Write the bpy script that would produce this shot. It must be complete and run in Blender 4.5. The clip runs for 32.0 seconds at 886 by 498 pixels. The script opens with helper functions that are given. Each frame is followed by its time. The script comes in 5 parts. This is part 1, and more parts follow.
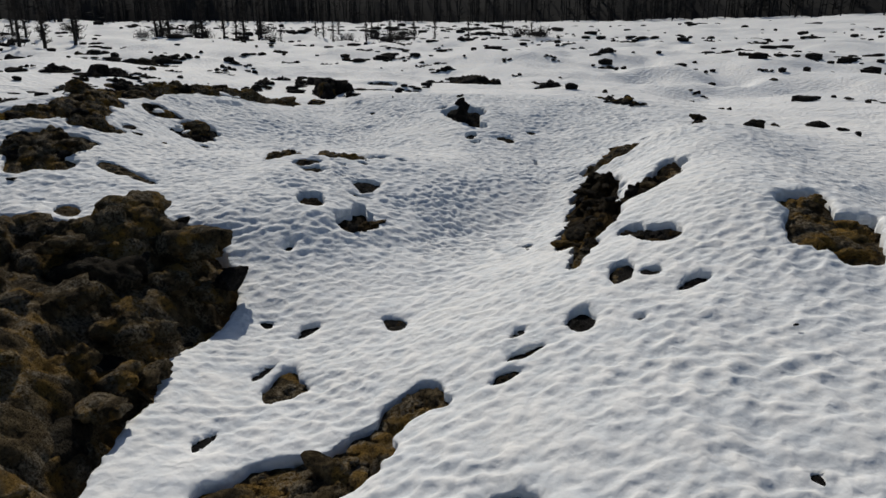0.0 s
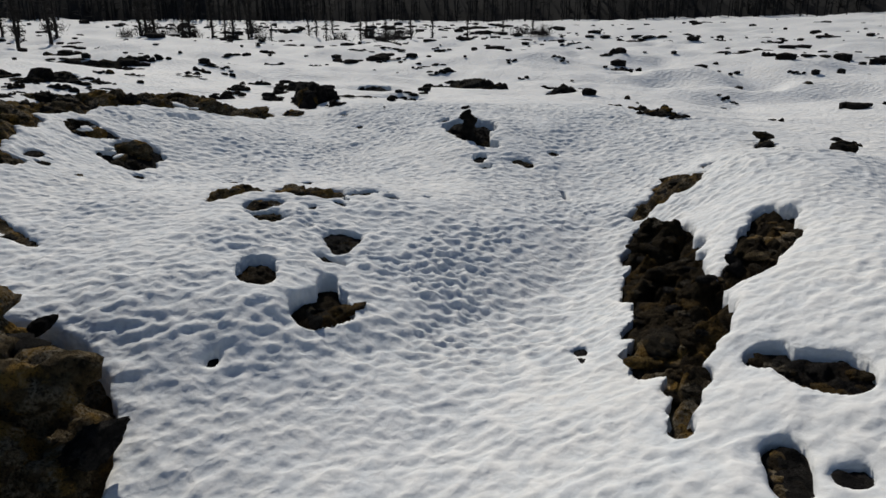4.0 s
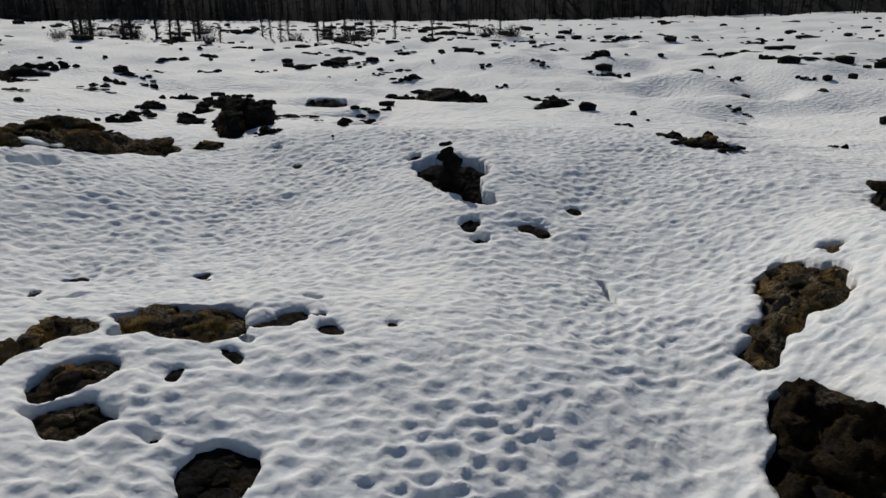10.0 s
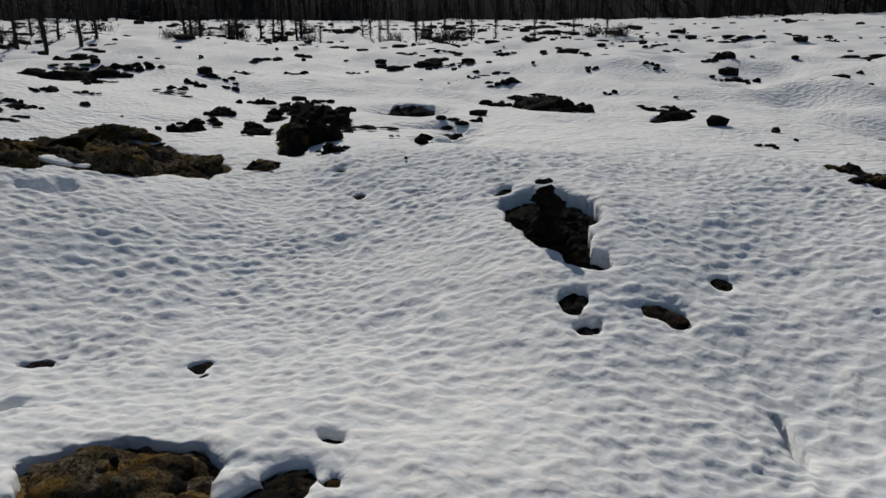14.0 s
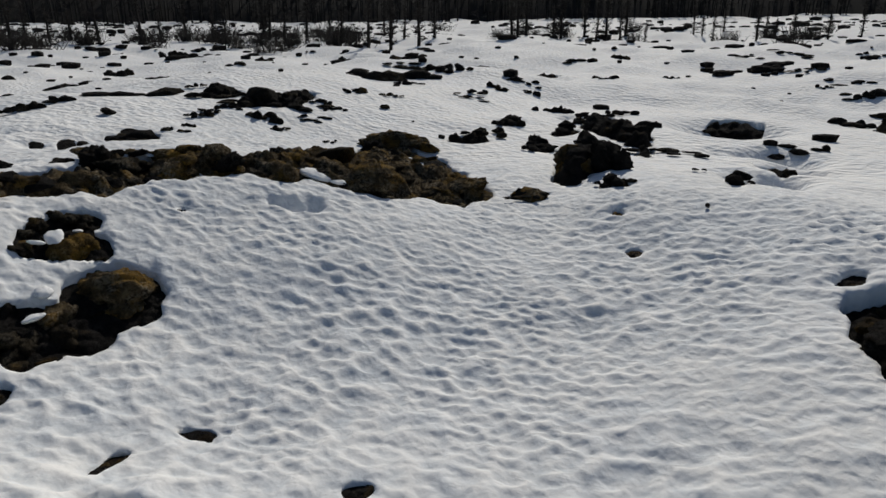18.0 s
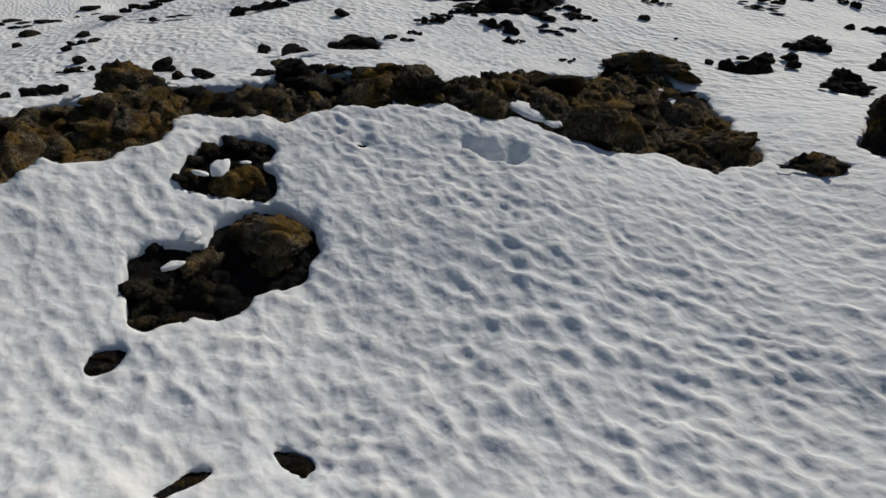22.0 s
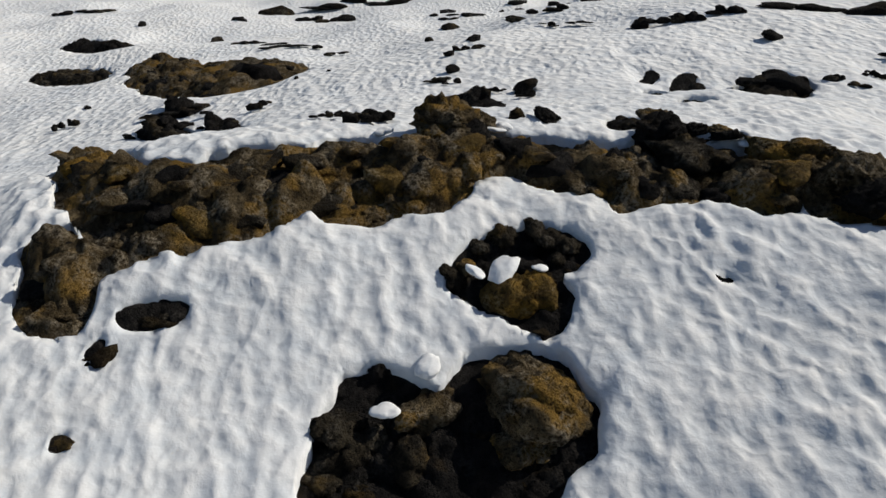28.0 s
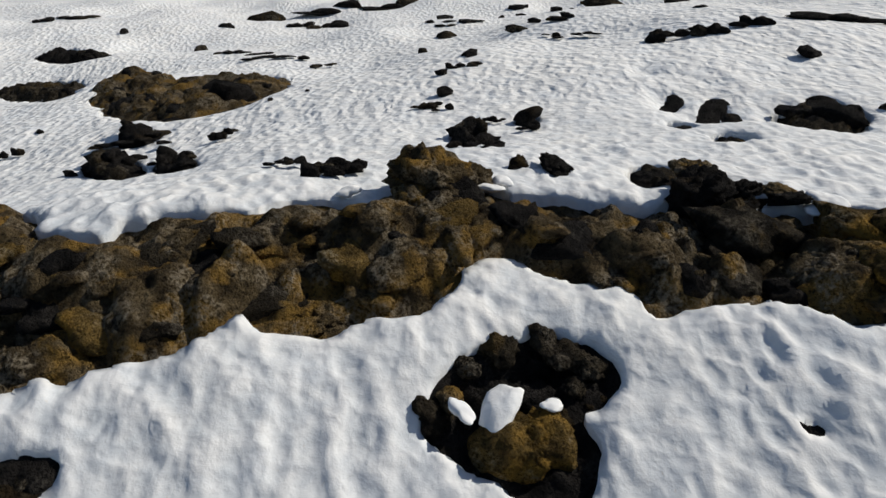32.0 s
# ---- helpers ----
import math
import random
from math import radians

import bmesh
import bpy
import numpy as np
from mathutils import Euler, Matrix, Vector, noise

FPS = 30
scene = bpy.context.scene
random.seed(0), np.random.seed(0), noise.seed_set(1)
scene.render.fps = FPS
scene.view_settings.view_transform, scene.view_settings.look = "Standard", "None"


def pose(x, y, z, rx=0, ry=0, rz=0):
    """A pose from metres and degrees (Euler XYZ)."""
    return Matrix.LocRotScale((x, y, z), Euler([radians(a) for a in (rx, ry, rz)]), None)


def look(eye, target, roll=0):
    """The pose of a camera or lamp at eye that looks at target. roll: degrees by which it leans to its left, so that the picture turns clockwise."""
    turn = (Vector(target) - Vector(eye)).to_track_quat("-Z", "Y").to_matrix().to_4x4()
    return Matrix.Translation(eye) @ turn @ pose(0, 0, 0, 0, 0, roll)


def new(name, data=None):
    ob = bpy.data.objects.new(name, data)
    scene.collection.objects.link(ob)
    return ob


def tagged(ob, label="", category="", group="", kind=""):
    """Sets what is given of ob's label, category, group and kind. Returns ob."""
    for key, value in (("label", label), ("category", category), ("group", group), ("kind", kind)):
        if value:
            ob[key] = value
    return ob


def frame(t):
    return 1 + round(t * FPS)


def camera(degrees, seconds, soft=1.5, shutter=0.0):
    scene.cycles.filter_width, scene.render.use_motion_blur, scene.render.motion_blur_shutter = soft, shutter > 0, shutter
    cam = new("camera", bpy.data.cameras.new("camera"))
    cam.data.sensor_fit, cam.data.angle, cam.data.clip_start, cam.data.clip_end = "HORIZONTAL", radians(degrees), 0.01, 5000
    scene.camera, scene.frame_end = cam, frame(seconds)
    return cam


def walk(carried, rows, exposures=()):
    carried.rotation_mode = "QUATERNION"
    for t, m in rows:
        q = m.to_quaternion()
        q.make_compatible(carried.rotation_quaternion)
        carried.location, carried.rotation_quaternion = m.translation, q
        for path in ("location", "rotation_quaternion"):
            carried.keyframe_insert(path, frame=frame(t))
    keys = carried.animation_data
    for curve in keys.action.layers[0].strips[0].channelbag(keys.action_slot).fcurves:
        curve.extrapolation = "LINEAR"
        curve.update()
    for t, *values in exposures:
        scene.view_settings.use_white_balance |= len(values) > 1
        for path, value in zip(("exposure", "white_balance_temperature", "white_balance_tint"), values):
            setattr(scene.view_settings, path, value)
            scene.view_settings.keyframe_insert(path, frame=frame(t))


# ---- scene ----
cam = camera(68.1, 32.0)
METRES, EYE, TILT, LEAN, TURN = 16.0, 2.4, -16.8, 0.2, 0.0
ROWS = [
    (0.0, 0.0, 0.0, 0.0, 0.0, 0.0, -0.0),
    (0.5, -0.0007, 0.0246, 0.004, -0.02, -0.01, 0.0),
    (1.0, -0.0015, 0.0477, 0.0118, -0.04, -0.02, 0.0),
    (1.5, -0.0021, 0.07, 0.0194, -0.07, -0.02, 0.01),
    (2.0, -0.0031, 0.0924, 0.0268, -0.08, -0.01, 0.03),
    (2.5, -0.004, 0.1143, 0.0343, -0.11, -0.02, 0.04),
    (3.0, -0.0047, 0.1356, 0.0416, -0.13, -0.02, 0.06),
    (3.5, -0.0048, 0.1563, 0.0488, -0.18, -0.03, 0.08),
    (5.5, -0.0075, 0.2373, 0.0772, -0.88, -0.07, 0.34),
    (6.0, -0.008, 0.2569, 0.0839, -1.62, -0.06, 0.6),
    (6.5, -0.0083, 0.2773, 0.0908, -2.32, -0.05, 0.83),
    (7.0, -0.0083, 0.2978, 0.0979, -2.98, -0.05, 1.06),
    (7.5, -0.009, 0.318, 0.105, -3.13, -0.06, 1.12),
    (8.0, -0.0092, 0.3379, 0.1116, -3.15, -0.05, 1.11),
    (8.5, -0.0094, 0.3576, 0.1183, -3.15, -0.06, 1.12),
    (9.0, -0.0096, 0.3771, 0.1249, -3.14, -0.07, 1.13),
    (9.5, -0.0093, 0.3962, 0.1313, -3.14, -0.08, 1.15),
    (10.0, -0.0089, 0.4149, 0.1378, -3.15, -0.08, 1.15),
    (10.5, -0.0089, 0.433, 0.1439, -2.4, -0.08, 0.91),
    (11.0, -0.0087, 0.4504, 0.1502, -1.24, -0.08, 0.54),
    (11.5, -0.0076, 0.4679, 0.1561, -0.31, -0.07, 0.24),
    (12.0, -0.0062, 0.485, 0.1618, 0.2, -0.07, 0.06),
    (12.5, -0.0051, 0.5009, 0.167, 0.51, -0.07, -0.04),
    (13.0, -0.0045, 0.5164, 0.1718, 1.07, -0.07, -0.23),
    (13.5, -0.0032, 0.532, 0.1769, 2.69, -0.09, -0.76),
    (15.5, 0.0006, 0.5897, 0.1975, 13.97, -0.71, -4.29),
    (16.0, -0.0001, 0.6037, 0.2034, 17.68, -1.03, -5.4),
    (16.5, -0.0014, 0.6167, 0.2098, 21.16, -1.38, -6.34),
    (17.0, -0.0042, 0.6306, 0.215, 24.46, -1.78, -7.26),
    (17.5, -0.0069, 0.6431, 0.2197, 27.6, -2.23, -8.18),
    (18.0, -0.0106, 0.6555, 0.2242, 30.73, -2.75, -9.01),
    (18.5, -0.0152, 0.6678, 0.228, 33.79, -3.26, -9.77),
    (19.0, -0.0189, 0.6787, 0.2317, 35.24, -4.24, -10.11),
    (19.5, -0.0238, 0.6894, 0.2355, 35.98, -6.78, -10.28),
    (20.0, -0.0292, 0.6993, 0.2392, 38.1, -9.62, -10.75),
    (20.5, -0.0353, 0.7095, 0.2427, 41.18, -12.67, -11.52),
    (21.0, -0.0417, 0.7196, 0.2463, 44.88, -13.51, -12.3),
    (21.5, -0.049, 0.73, 0.2492, 49.09, -14.41, -13.05),
    (22.0, -0.0569, 0.7389, 0.2528, 53.04, -15.46, -13.75),
    (22.5, -0.0656, 0.7476, 0.2559, 56.94, -16.45, -14.36),
    (23.0, -0.0742, 0.7561, 0.2592, 60.89, -17.5, -14.82),
    (23.5, -0.0827, 0.764, 0.2619, 64.84, -18.54, -15.31),
    (24.0, -0.091, 0.7713, 0.2643, 68.8, -19.64, -15.74),
    (24.5, -0.0999, 0.7772, 0.2666, 72.61, -20.76, -16.11),
    (25.0, -0.1083, 0.7831, 0.2688, 75.9, -21.69, -16.3),
    (25.5, -0.1173, 0.7878, 0.2705, 79.09, -22.65, -16.45),
    (26.0, -0.1264, 0.792, 0.2718, 82.16, -23.54, -16.54),
    (26.5, -0.1359, 0.7954, 0.2732, 85.25, -24.48, -16.66),
    (28.5, -0.1775, 0.8035, 0.2769, 89.15, -25.72, -16.51),
    (29.0, -0.1874, 0.8049, 0.2773, 89.13, -25.7, -16.47),
    (29.5, -0.197, 0.8061, 0.2779, 89.12, -25.69, -16.45),
    (30.0, -0.2064, 0.8072, 0.2786, 89.1, -25.69, -16.44),
    (30.5, -0.2151, 0.808, 0.2788, 89.09, -25.65, -16.42),
    (31.0, -0.2237, 0.8086, 0.2792, 89.08, -25.64, -16.4),
    (31.5, -0.2315, 0.8089, 0.2796, 89.07, -25.64, -16.39),
    (32.0, -0.2389, 0.8094, 0.2801, 89.08, -25.65, -16.38),
]
walk(cam, [(t, pose(0, 0, EYE, TILT, LEAN, TURN) @ pose(METRES * x, METRES * y, METRES * z, 90 + pitch, roll, yaw)) for t, x, y, z, yaw, pitch, roll in ROWS],
     exposures=[(0.0, -0.24), (9.0, -0.27), (12.5, -0.42), (16.0, -0.36), (19.0, -0.32), (21.2, -0.35), (23.0, -0.29), (25.0, -0.15), (27.0, -0.04), (32.0, 0.05)])

# ---- light ----
SUN_YAW, SUN_UP = 17.0, 38.0          # degrees to the left of the first view, and above the horizon
sky_world = bpy.data.worlds.new("sky")
scene.world = sky_world
sky_world.use_nodes = True
sky_nodes = sky_world.node_tree
sky = sky_nodes.nodes.new("ShaderNodeTexSky")
sky.sky_type, sky.sun_disc = "NISHITA", False
sky.ozone_density = 2.5
sky.sun_elevation, sky.sun_rotation = radians(SUN_UP), radians(-SUN_YAW)
sky_nodes.links.new(sky.outputs["Color"], sky_nodes.nodes["Background"].inputs["Color"])
sky_nodes.nodes["Background"].inputs["Strength"].default_value = 0.055
sun_data = bpy.data.lights.new("sun", "SUN")
sun_data.energy, sun_data.angle, sun_data.color = 3.2, radians(0.6), (1.0, 0.945, 0.84)
sun = new("sun", sun_data)
to_sun = Vector((-math.sin(radians(SUN_YAW)) * math.cos(radians(SUN_UP)), math.cos(radians(SUN_YAW)) * math.cos(radians(SUN_UP)), math.sin(radians(SUN_UP))))
sun.matrix_world = look((0, 0, 40), Vector((0, 0, 40)) - to_sun)


# ---- materials ----
def material(name, rough):
    m = bpy.data.materials.new(name)
    m.use_nodes = True
    nt = m.node_tree
    b = nt.nodes["Principled BSDF"]
    b.inputs["Roughness"].default_value = rough
    return m, nt, b


def node(nt, kind, **values):
    n = nt.nodes.new(kind)
    for k, v in values.items():
        n.inputs[k.replace("_", " ")].default_value = v
    return n


def ramp(nt, source, *stops):
    r = nt.nodes.new("ShaderNodeValToRGB")
    while len(r.color_ramp.elements) < len(stops):
        r.color_ramp.elements.new(0.5)
    for e, (p, c) in zip(r.color_ramp.elements, stops):
        e.position, e.color = p, (*c, 1) if len(c) == 3 else c
    nt.links.new(source, r.inputs["Fac"])
    return r.outputs["Color"]


def mix(nt, fac, a, b, mode="MIX"):
    m = nt.nodes.new("ShaderNodeMix")
    m.data_type, m.blend_type = "RGBA", mode
    for sock, v in ((m.inputs[0], fac), (m.inputs[6], a), (m.inputs[7], b)):
        if isinstance(v, bpy.types.NodeSocket):
            nt.links.new(v, sock)
        else:
            sock.default_value = (*v, 1) if isinstance(v, tuple) else v
    return m.outputs[2]


def bump(nt, bsdf, *layers):
    before = None
    for height, distance, strength in layers:
        n = node(nt, "ShaderNodeBump", Strength=strength, Distance=distance)
        nt.links.new(height, n.inputs["Height"])
        if before:
            nt.links.new(before, n.inputs["Normal"])
        before = n.outputs["Normal"]
    nt.links.new(before, bsdf.inputs["Normal"])


def noisy(nt, co, scale, detail=4.0, rough=0.55):
    n = node(nt, "ShaderNodeTexNoise", Scale=scale, Detail=detail, Roughness=rough)
    nt.links.new(co, n.inputs["Vector"])
    return n.outputs["Fac"]


def node_attribute(nt, name):
    n = nt.nodes.new("ShaderNodeAttribute")
    n.attribute_name = name
    return n.outputs["Fac"]


def snow_material():
    """Old coarse snow with icy blotches; the floors of its cups carry grit and painted shade."""
    m, nt, b = material("snow", 0.55)
    co = nt.nodes.new("ShaderNodeNewGeometry").outputs["Position"]
    broad, fine, grain = noisy(nt, co, 0.8), noisy(nt, co, 14.0, 5.0), noisy(nt, co, 90.0, 3.0)
    dimple = noisy(nt, co, 7.0, 2.0)
    tint = ramp(nt, broad, (0.3, (0.86, 0.865, 0.865)), (0.7, (0.90, 0.89, 0.865)))
    specks = ramp(nt, noisy(nt, co, 35.0, 2.0), (0.70, (0, 0, 0)), (0.78, (1, 1, 1)))
    icy = ramp(nt, noisy(nt, co, 4.5, 4.0, 0.6), (0.46, (0, 0, 0)), (0.70, (0.45, 0.45, 0.45)))
    tint = mix(nt, icy, tint, (0.72, 0.78, 0.84))
    # cup floors turn blue-grey: grit, plus shade put into the colour
    grit_shade_mask = mix(nt, 1.0, node_attribute(nt, "grit_shade"), ramp(nt, fine, (0.32, (0.35, 0.35, 0.35)), (0.66, (1, 1, 1))), "MULTIPLY")
    tint = mix(nt, grit_shade_mask, tint, (0.56, 0.605, 0.65))
    nt.links.new(mix(nt, specks, tint, (0.74, 0.73, 0.71)), b.inputs["Base Color"])
    nt.links.new(ramp(nt, fine, (0.3, (0.65, 0.65, 0.65)), (0.7, (0.95, 0.95, 0.95))), b.inputs["Roughness"])
    b.inputs["Specular IOR Level"].default_value = 0.1
    wob = nt.nodes.new("ShaderNodeVectorMath")
    wob.operation = "MULTIPLY_ADD"
    wobble = node(nt, "ShaderNodeTexNoise", Scale=4.0, Detail=3.0)
    nt.links.new(co, wobble.inputs["Vector"])
    nt.links.new(wobble.outputs["Color"], wob.inputs[0])
    wob.inputs[1].default_value = (0.16, 0.16, 0.0)
    nt.links.new(co, wob.inputs[2])
    far = node_attribute(nt, "far")
    turned = node(nt, "ShaderNodeMapping", Rotation=(0, 0, radians(-SUN_YAW)), Scale=(5.0, 7.6, 1.0))
    nt.links.new(wob.outputs[0], turned.inputs["Vector"])
    cups = nt.nodes.new("ShaderNodeTexVoronoi")
    cups.voronoi_dimensions, cups.feature = "2D", "SMOOTH_F1"
    cups.inputs["Scale"].default_value, cups.inputs["Smoothness"].default_value = 1.0, 0.6
    nt.links.new(turned.outputs[0], cups.inputs["Vector"])
    rim = nt.nodes.new("ShaderNodeMath")
    rim.operation = "MULTIPLY"
    nt.links.new(cups.outputs["Distance"], rim.inputs[0])
    nt.links.new(far, rim.inputs[1])
    small = node(nt, "ShaderNodeTexVoronoi", Scale=13.0)
    small.feature = "SMOOTH_F1"
    small.inputs["Smoothness"].default_value = 0.5
    nt.links.new(wob.outputs[0], small.inputs["Vector"])
    bump(nt, b, (rim.outputs[0], 0.032, 1.0), (small.outputs["Distance"], 0.014, 0.8), (dimple, 0.03, 0.4), (fine, 0.02, 0.3), (grain, 0.003, 0.4))
    return m


def moss_material(name, dark, brown, tan, ochre, tips, gold, frost, scale=1.0):
    """Woolly moss over lava: brown cushions with ochre patches and grey dry tips. gold and frost: how wide those spread, 0 to 1."""
    m, nt, b = material(name, 1.0)
    co = nt.nodes.new("ShaderNodeNewGeometry").outputs["Position"]
    own = nt.nodes.new("ShaderNodeObjectInfo").outputs["Random"]
    moved = node(nt, "ShaderNodeMapping", Location=(13.7, 5.1, 2.2))
    nt.links.new(co, moved.inputs["Vector"])
    mid, tuft, fibre = noisy(nt, co, 8.0 * scale, 4.0), noisy(nt, co, 36.0 * scale, 4.0, 0.75), noisy(nt, co, 160.0, 2.0)
    grains = node(nt, "ShaderNodeTexVoronoi", Scale=75.0 * scale)
    nt.links.new(co, grains.inputs["Vector"])
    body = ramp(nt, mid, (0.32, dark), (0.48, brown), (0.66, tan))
    body = mix(nt, ramp(nt, noisy(nt, co, 3.2, 4.0), (0.66 - 0.3 * gold, (0, 0, 0)), (0.74 - 0.3 * gold, (0.85, 0.85, 0.85))), body, ochre)
    body = mix(nt, ramp(nt, own, (0.0, (0, 0, 0)), (1.0, (0.3, 0.3, 0.3))), body, brown)
    where = ramp(nt, noisy(nt, moved.outputs[0], 4.5, 4.0), (0.66 - 0.3 * frost, (0, 0, 0)), (0.76 - 0.3 * frost, (1, 1, 1)))
    tipped = ramp(nt, tuft, (0.44, (0, 0, 0)), (0.62, (0.9, 0.9, 0.9)))
    body = mix(nt, mix(nt, 1.0, where, tipped, "MULTIPLY"), body, tips)
    # pits of the tuft bump are darkened to paint in their shade
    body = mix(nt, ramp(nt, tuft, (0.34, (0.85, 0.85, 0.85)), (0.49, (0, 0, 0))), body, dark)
    nt.links.new(body, b.inputs["Base Color"])
    b.inputs["Specular IOR Level"].default_value = 0.1
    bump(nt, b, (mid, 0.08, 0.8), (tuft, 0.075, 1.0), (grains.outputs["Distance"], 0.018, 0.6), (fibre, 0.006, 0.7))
    return m


SNOW = snow_material()
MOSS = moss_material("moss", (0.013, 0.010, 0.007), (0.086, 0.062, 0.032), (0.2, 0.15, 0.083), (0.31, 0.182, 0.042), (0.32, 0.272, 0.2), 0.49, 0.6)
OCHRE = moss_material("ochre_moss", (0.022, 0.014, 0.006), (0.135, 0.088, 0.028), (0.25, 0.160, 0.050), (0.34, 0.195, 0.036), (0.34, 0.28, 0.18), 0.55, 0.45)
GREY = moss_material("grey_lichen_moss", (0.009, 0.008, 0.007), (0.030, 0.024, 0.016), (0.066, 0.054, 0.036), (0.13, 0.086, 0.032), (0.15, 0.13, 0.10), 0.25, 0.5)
# the moss again in darker tones, with the shade of pits in its colour
SHADED = moss_material("shaded_moss", (0.007, 0.005, 0.003), (0.027, 0.019, 0.010), (0.056, 0.041, 0.021), (0.10, 0.060, 0.015), (0.07, 0.057, 0.035), 0.4, 0.35)
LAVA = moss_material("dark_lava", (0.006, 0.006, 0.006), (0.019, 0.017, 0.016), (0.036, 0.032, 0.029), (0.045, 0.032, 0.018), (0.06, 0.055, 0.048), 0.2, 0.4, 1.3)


def bark_material():
    m, nt, b = material("bark", 0.95)
    co = nt.nodes.new("ShaderNodeNewGeometry").outputs["Position"]
    nt.links.new(ramp(nt, noisy(nt, co, 6.0), (0.3, (0.006, 0.005, 0.004)), (0.7, (0.018, 0.014, 0.012))), b.inputs["Base Color"])
    return m


def woods_material():
    m, nt, b = material("woods", 1.0)
    co = nt.nodes.new("ShaderNodeNewGeometry").outputs["Position"]
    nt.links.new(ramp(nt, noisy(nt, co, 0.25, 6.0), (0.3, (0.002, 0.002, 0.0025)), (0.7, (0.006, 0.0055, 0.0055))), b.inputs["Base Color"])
    return m


BARK, WOODS = bark_material(), woods_material()


# ---- noise on arrays ----
def hashed(i, j, seed):
    h = (i.astype(np.int64) * 374761393 + j.astype(np.int64) * 668265263 + seed * 1442695041) & 0xFFFFFFFF
    h = ((h ^ (h >> 13)) * 1274126177) & 0xFFFFFFFF
    h = ((h ^ (h >> 16)) * 2246822519) & 0xFFFFFFFF
    return ((h ^ (h >> 15)) & 0xFFFFFF) / 16777216.0


def soft_noise(x, y, seed):
    """Smooth noise from -1 to 1, one lattice cell a unit."""
    i, j = np.floor(x), np.floor(y)
    u, v = x - i, y - j
    u, v = u * u * u * (u * (u * 6 - 15) + 10), v * v * v * (v * (v * 6 - 15) + 10)
    a, b, c, d = (hashed(i + p, j + q, seed) for p, q in ((0, 0), (1, 0), (0, 1), (1, 1)))
    return 2 * ((a * (1 - u) + b * u) * (1 - v) + (c * (1 - u) + d * u) * v) - 1


def bowls(x, y, seed):
    """Round-rimmed bowls, one in each unit cell, from about -0.05 in the middles to 0.4 on the rims."""
    i, j = np.floor(x), np.floor(y)
    total = np.zeros(np.shape(x))
    for p in (-1, 0, 1):
        for q in (-1, 0, 1):
            cx = i + p + 0.5 + 0.9 * (hashed(i + p, j + q, seed) - 0.5)
            cy = j + q + 0.5 + 0.9 * (hashed(i + p, j + q, seed + 7) - 0.5)
            total += np.exp(-14.0 * ((x - cx) ** 2 + (y - cy) ** 2)) * (0.4 + 1.2 * hashed(i + p, j + q, seed + 9))
    return -np.log(total + 0.002) / 14.0


# ---- the lie of the land ----
SWELLS = []


def swell(x, y, height, reach):
    """A rise (or hollow) of the snowfield."""
    SWELLS.append((x, y, height, reach))


swell(-4.2, 3, 0.090, 1.3)
swell(-2.3, 3, -0.083, 1.3)
swell(-0.4, 3, -0.230, 1.3)
swell(1.5, 3, 0.107, 1.3)
swell(3.4, 3, 0.153, 1.3)
swell(5.3, 3, 0.123, 1.3)
swell(-5.15, 4.7, 0.140, 1.3)
swell(-3.25, 4.7, 0.079, 1.3)
swell(-1.35, 4.7, -0.308, 1.3)
swell(0.55, 4.7, 0.120, 1.3)
swell(2.45, 4.7, 0.028, 1.3)
swell(4.35, 4.7, 0.077, 1.3)
swell(6.25, 4.7, 0.241, 1.3)
swell(-6.1, 6.4, 0.050, 1.3)
swell(-4.2, 6.4, 0.138, 1.3)
swell(-2.3, 6.4, -0.371, 1.3)
swell(-0.4, 6.4, -0.167, 1.3)
swell(1.5, 6.4, -0.006, 1.3)
swell(3.4, 6.4, 0.402, 1.3)
swell(5.3, 6.4, -0.065, 1.3)
swell(-5.15, 8.1, -0.030, 1.3)
swell(-3.25, 8.1, 0.044, 1.3)
swell(-1.35, 8.1, 0.091, 1.3)
swell(0.55, 8.1, -0.303, 1.3)
swell(2.45, 8.1, 0.288, 1.3)
swell(4.35, 8.1, 0.251, 1.3)
swell(6.25, 8.1, -0.120, 1.3)
swell(-8, 9.8, 0.103, 1.3)
swell(-6.1, 9.8, 0.163, 1.3)
swell(-4.2, 9.8, 0.089, 1.3)
swell(-2.3, 9.8, 0.035, 1.3)
swell(-0.4, 9.8, -0.164, 1.3)
swell(1.5, 9.8, -0.616, 1.3)
swell(3.4, 9.8, 0.329, 1.3)
swell(-7.05, 11.5, 0.566, 1.3)
swell(-3.25, 11.5, 0.199, 1.3)
swell(-1.35, 11.5, 0.043, 1.3)
swell(0.55, 11.5, 0.293, 1.3)
swell(2.45, 11.5, -0.306, 1.3)
swell(4.35, 11.5, 0.547, 1.3)
swell(-8, 13.2, 0.322, 1.3)
swell(-6.1, 13.2, 0.253, 1.3)
swell(-4.2, 13.2, -0.285, 1.3)
swell(-2.3, 13.2, -0.046, 1.3)
swell(-0.4, 13.2, -0.193, 1.3)
swell(1.5, 13.2, -0.209, 1.3)
swell(3.4, 13.2, -0.167, 1.3)
swell(5.3, 13.2, 0.124, 1.3)
swell(-7.05, 14.9, 0.271, 1.3)
swell(-1.35, 14.9, -0.201, 1.3)
swell(0.55, 14.9, 0.272, 1.3)
swell(2.45, 14.9, -0.220, 1.3)
swell(4.35, 14.9, 0.093, 1.3)
swell(6.25, 14.9, 0.018, 1.3)
swell(-8, 16.6, 0.210, 1.3)
swell(-6.1, 16.6, 0.342, 1.3)
swell(-4.2, 16.6, 0.174, 1.3)
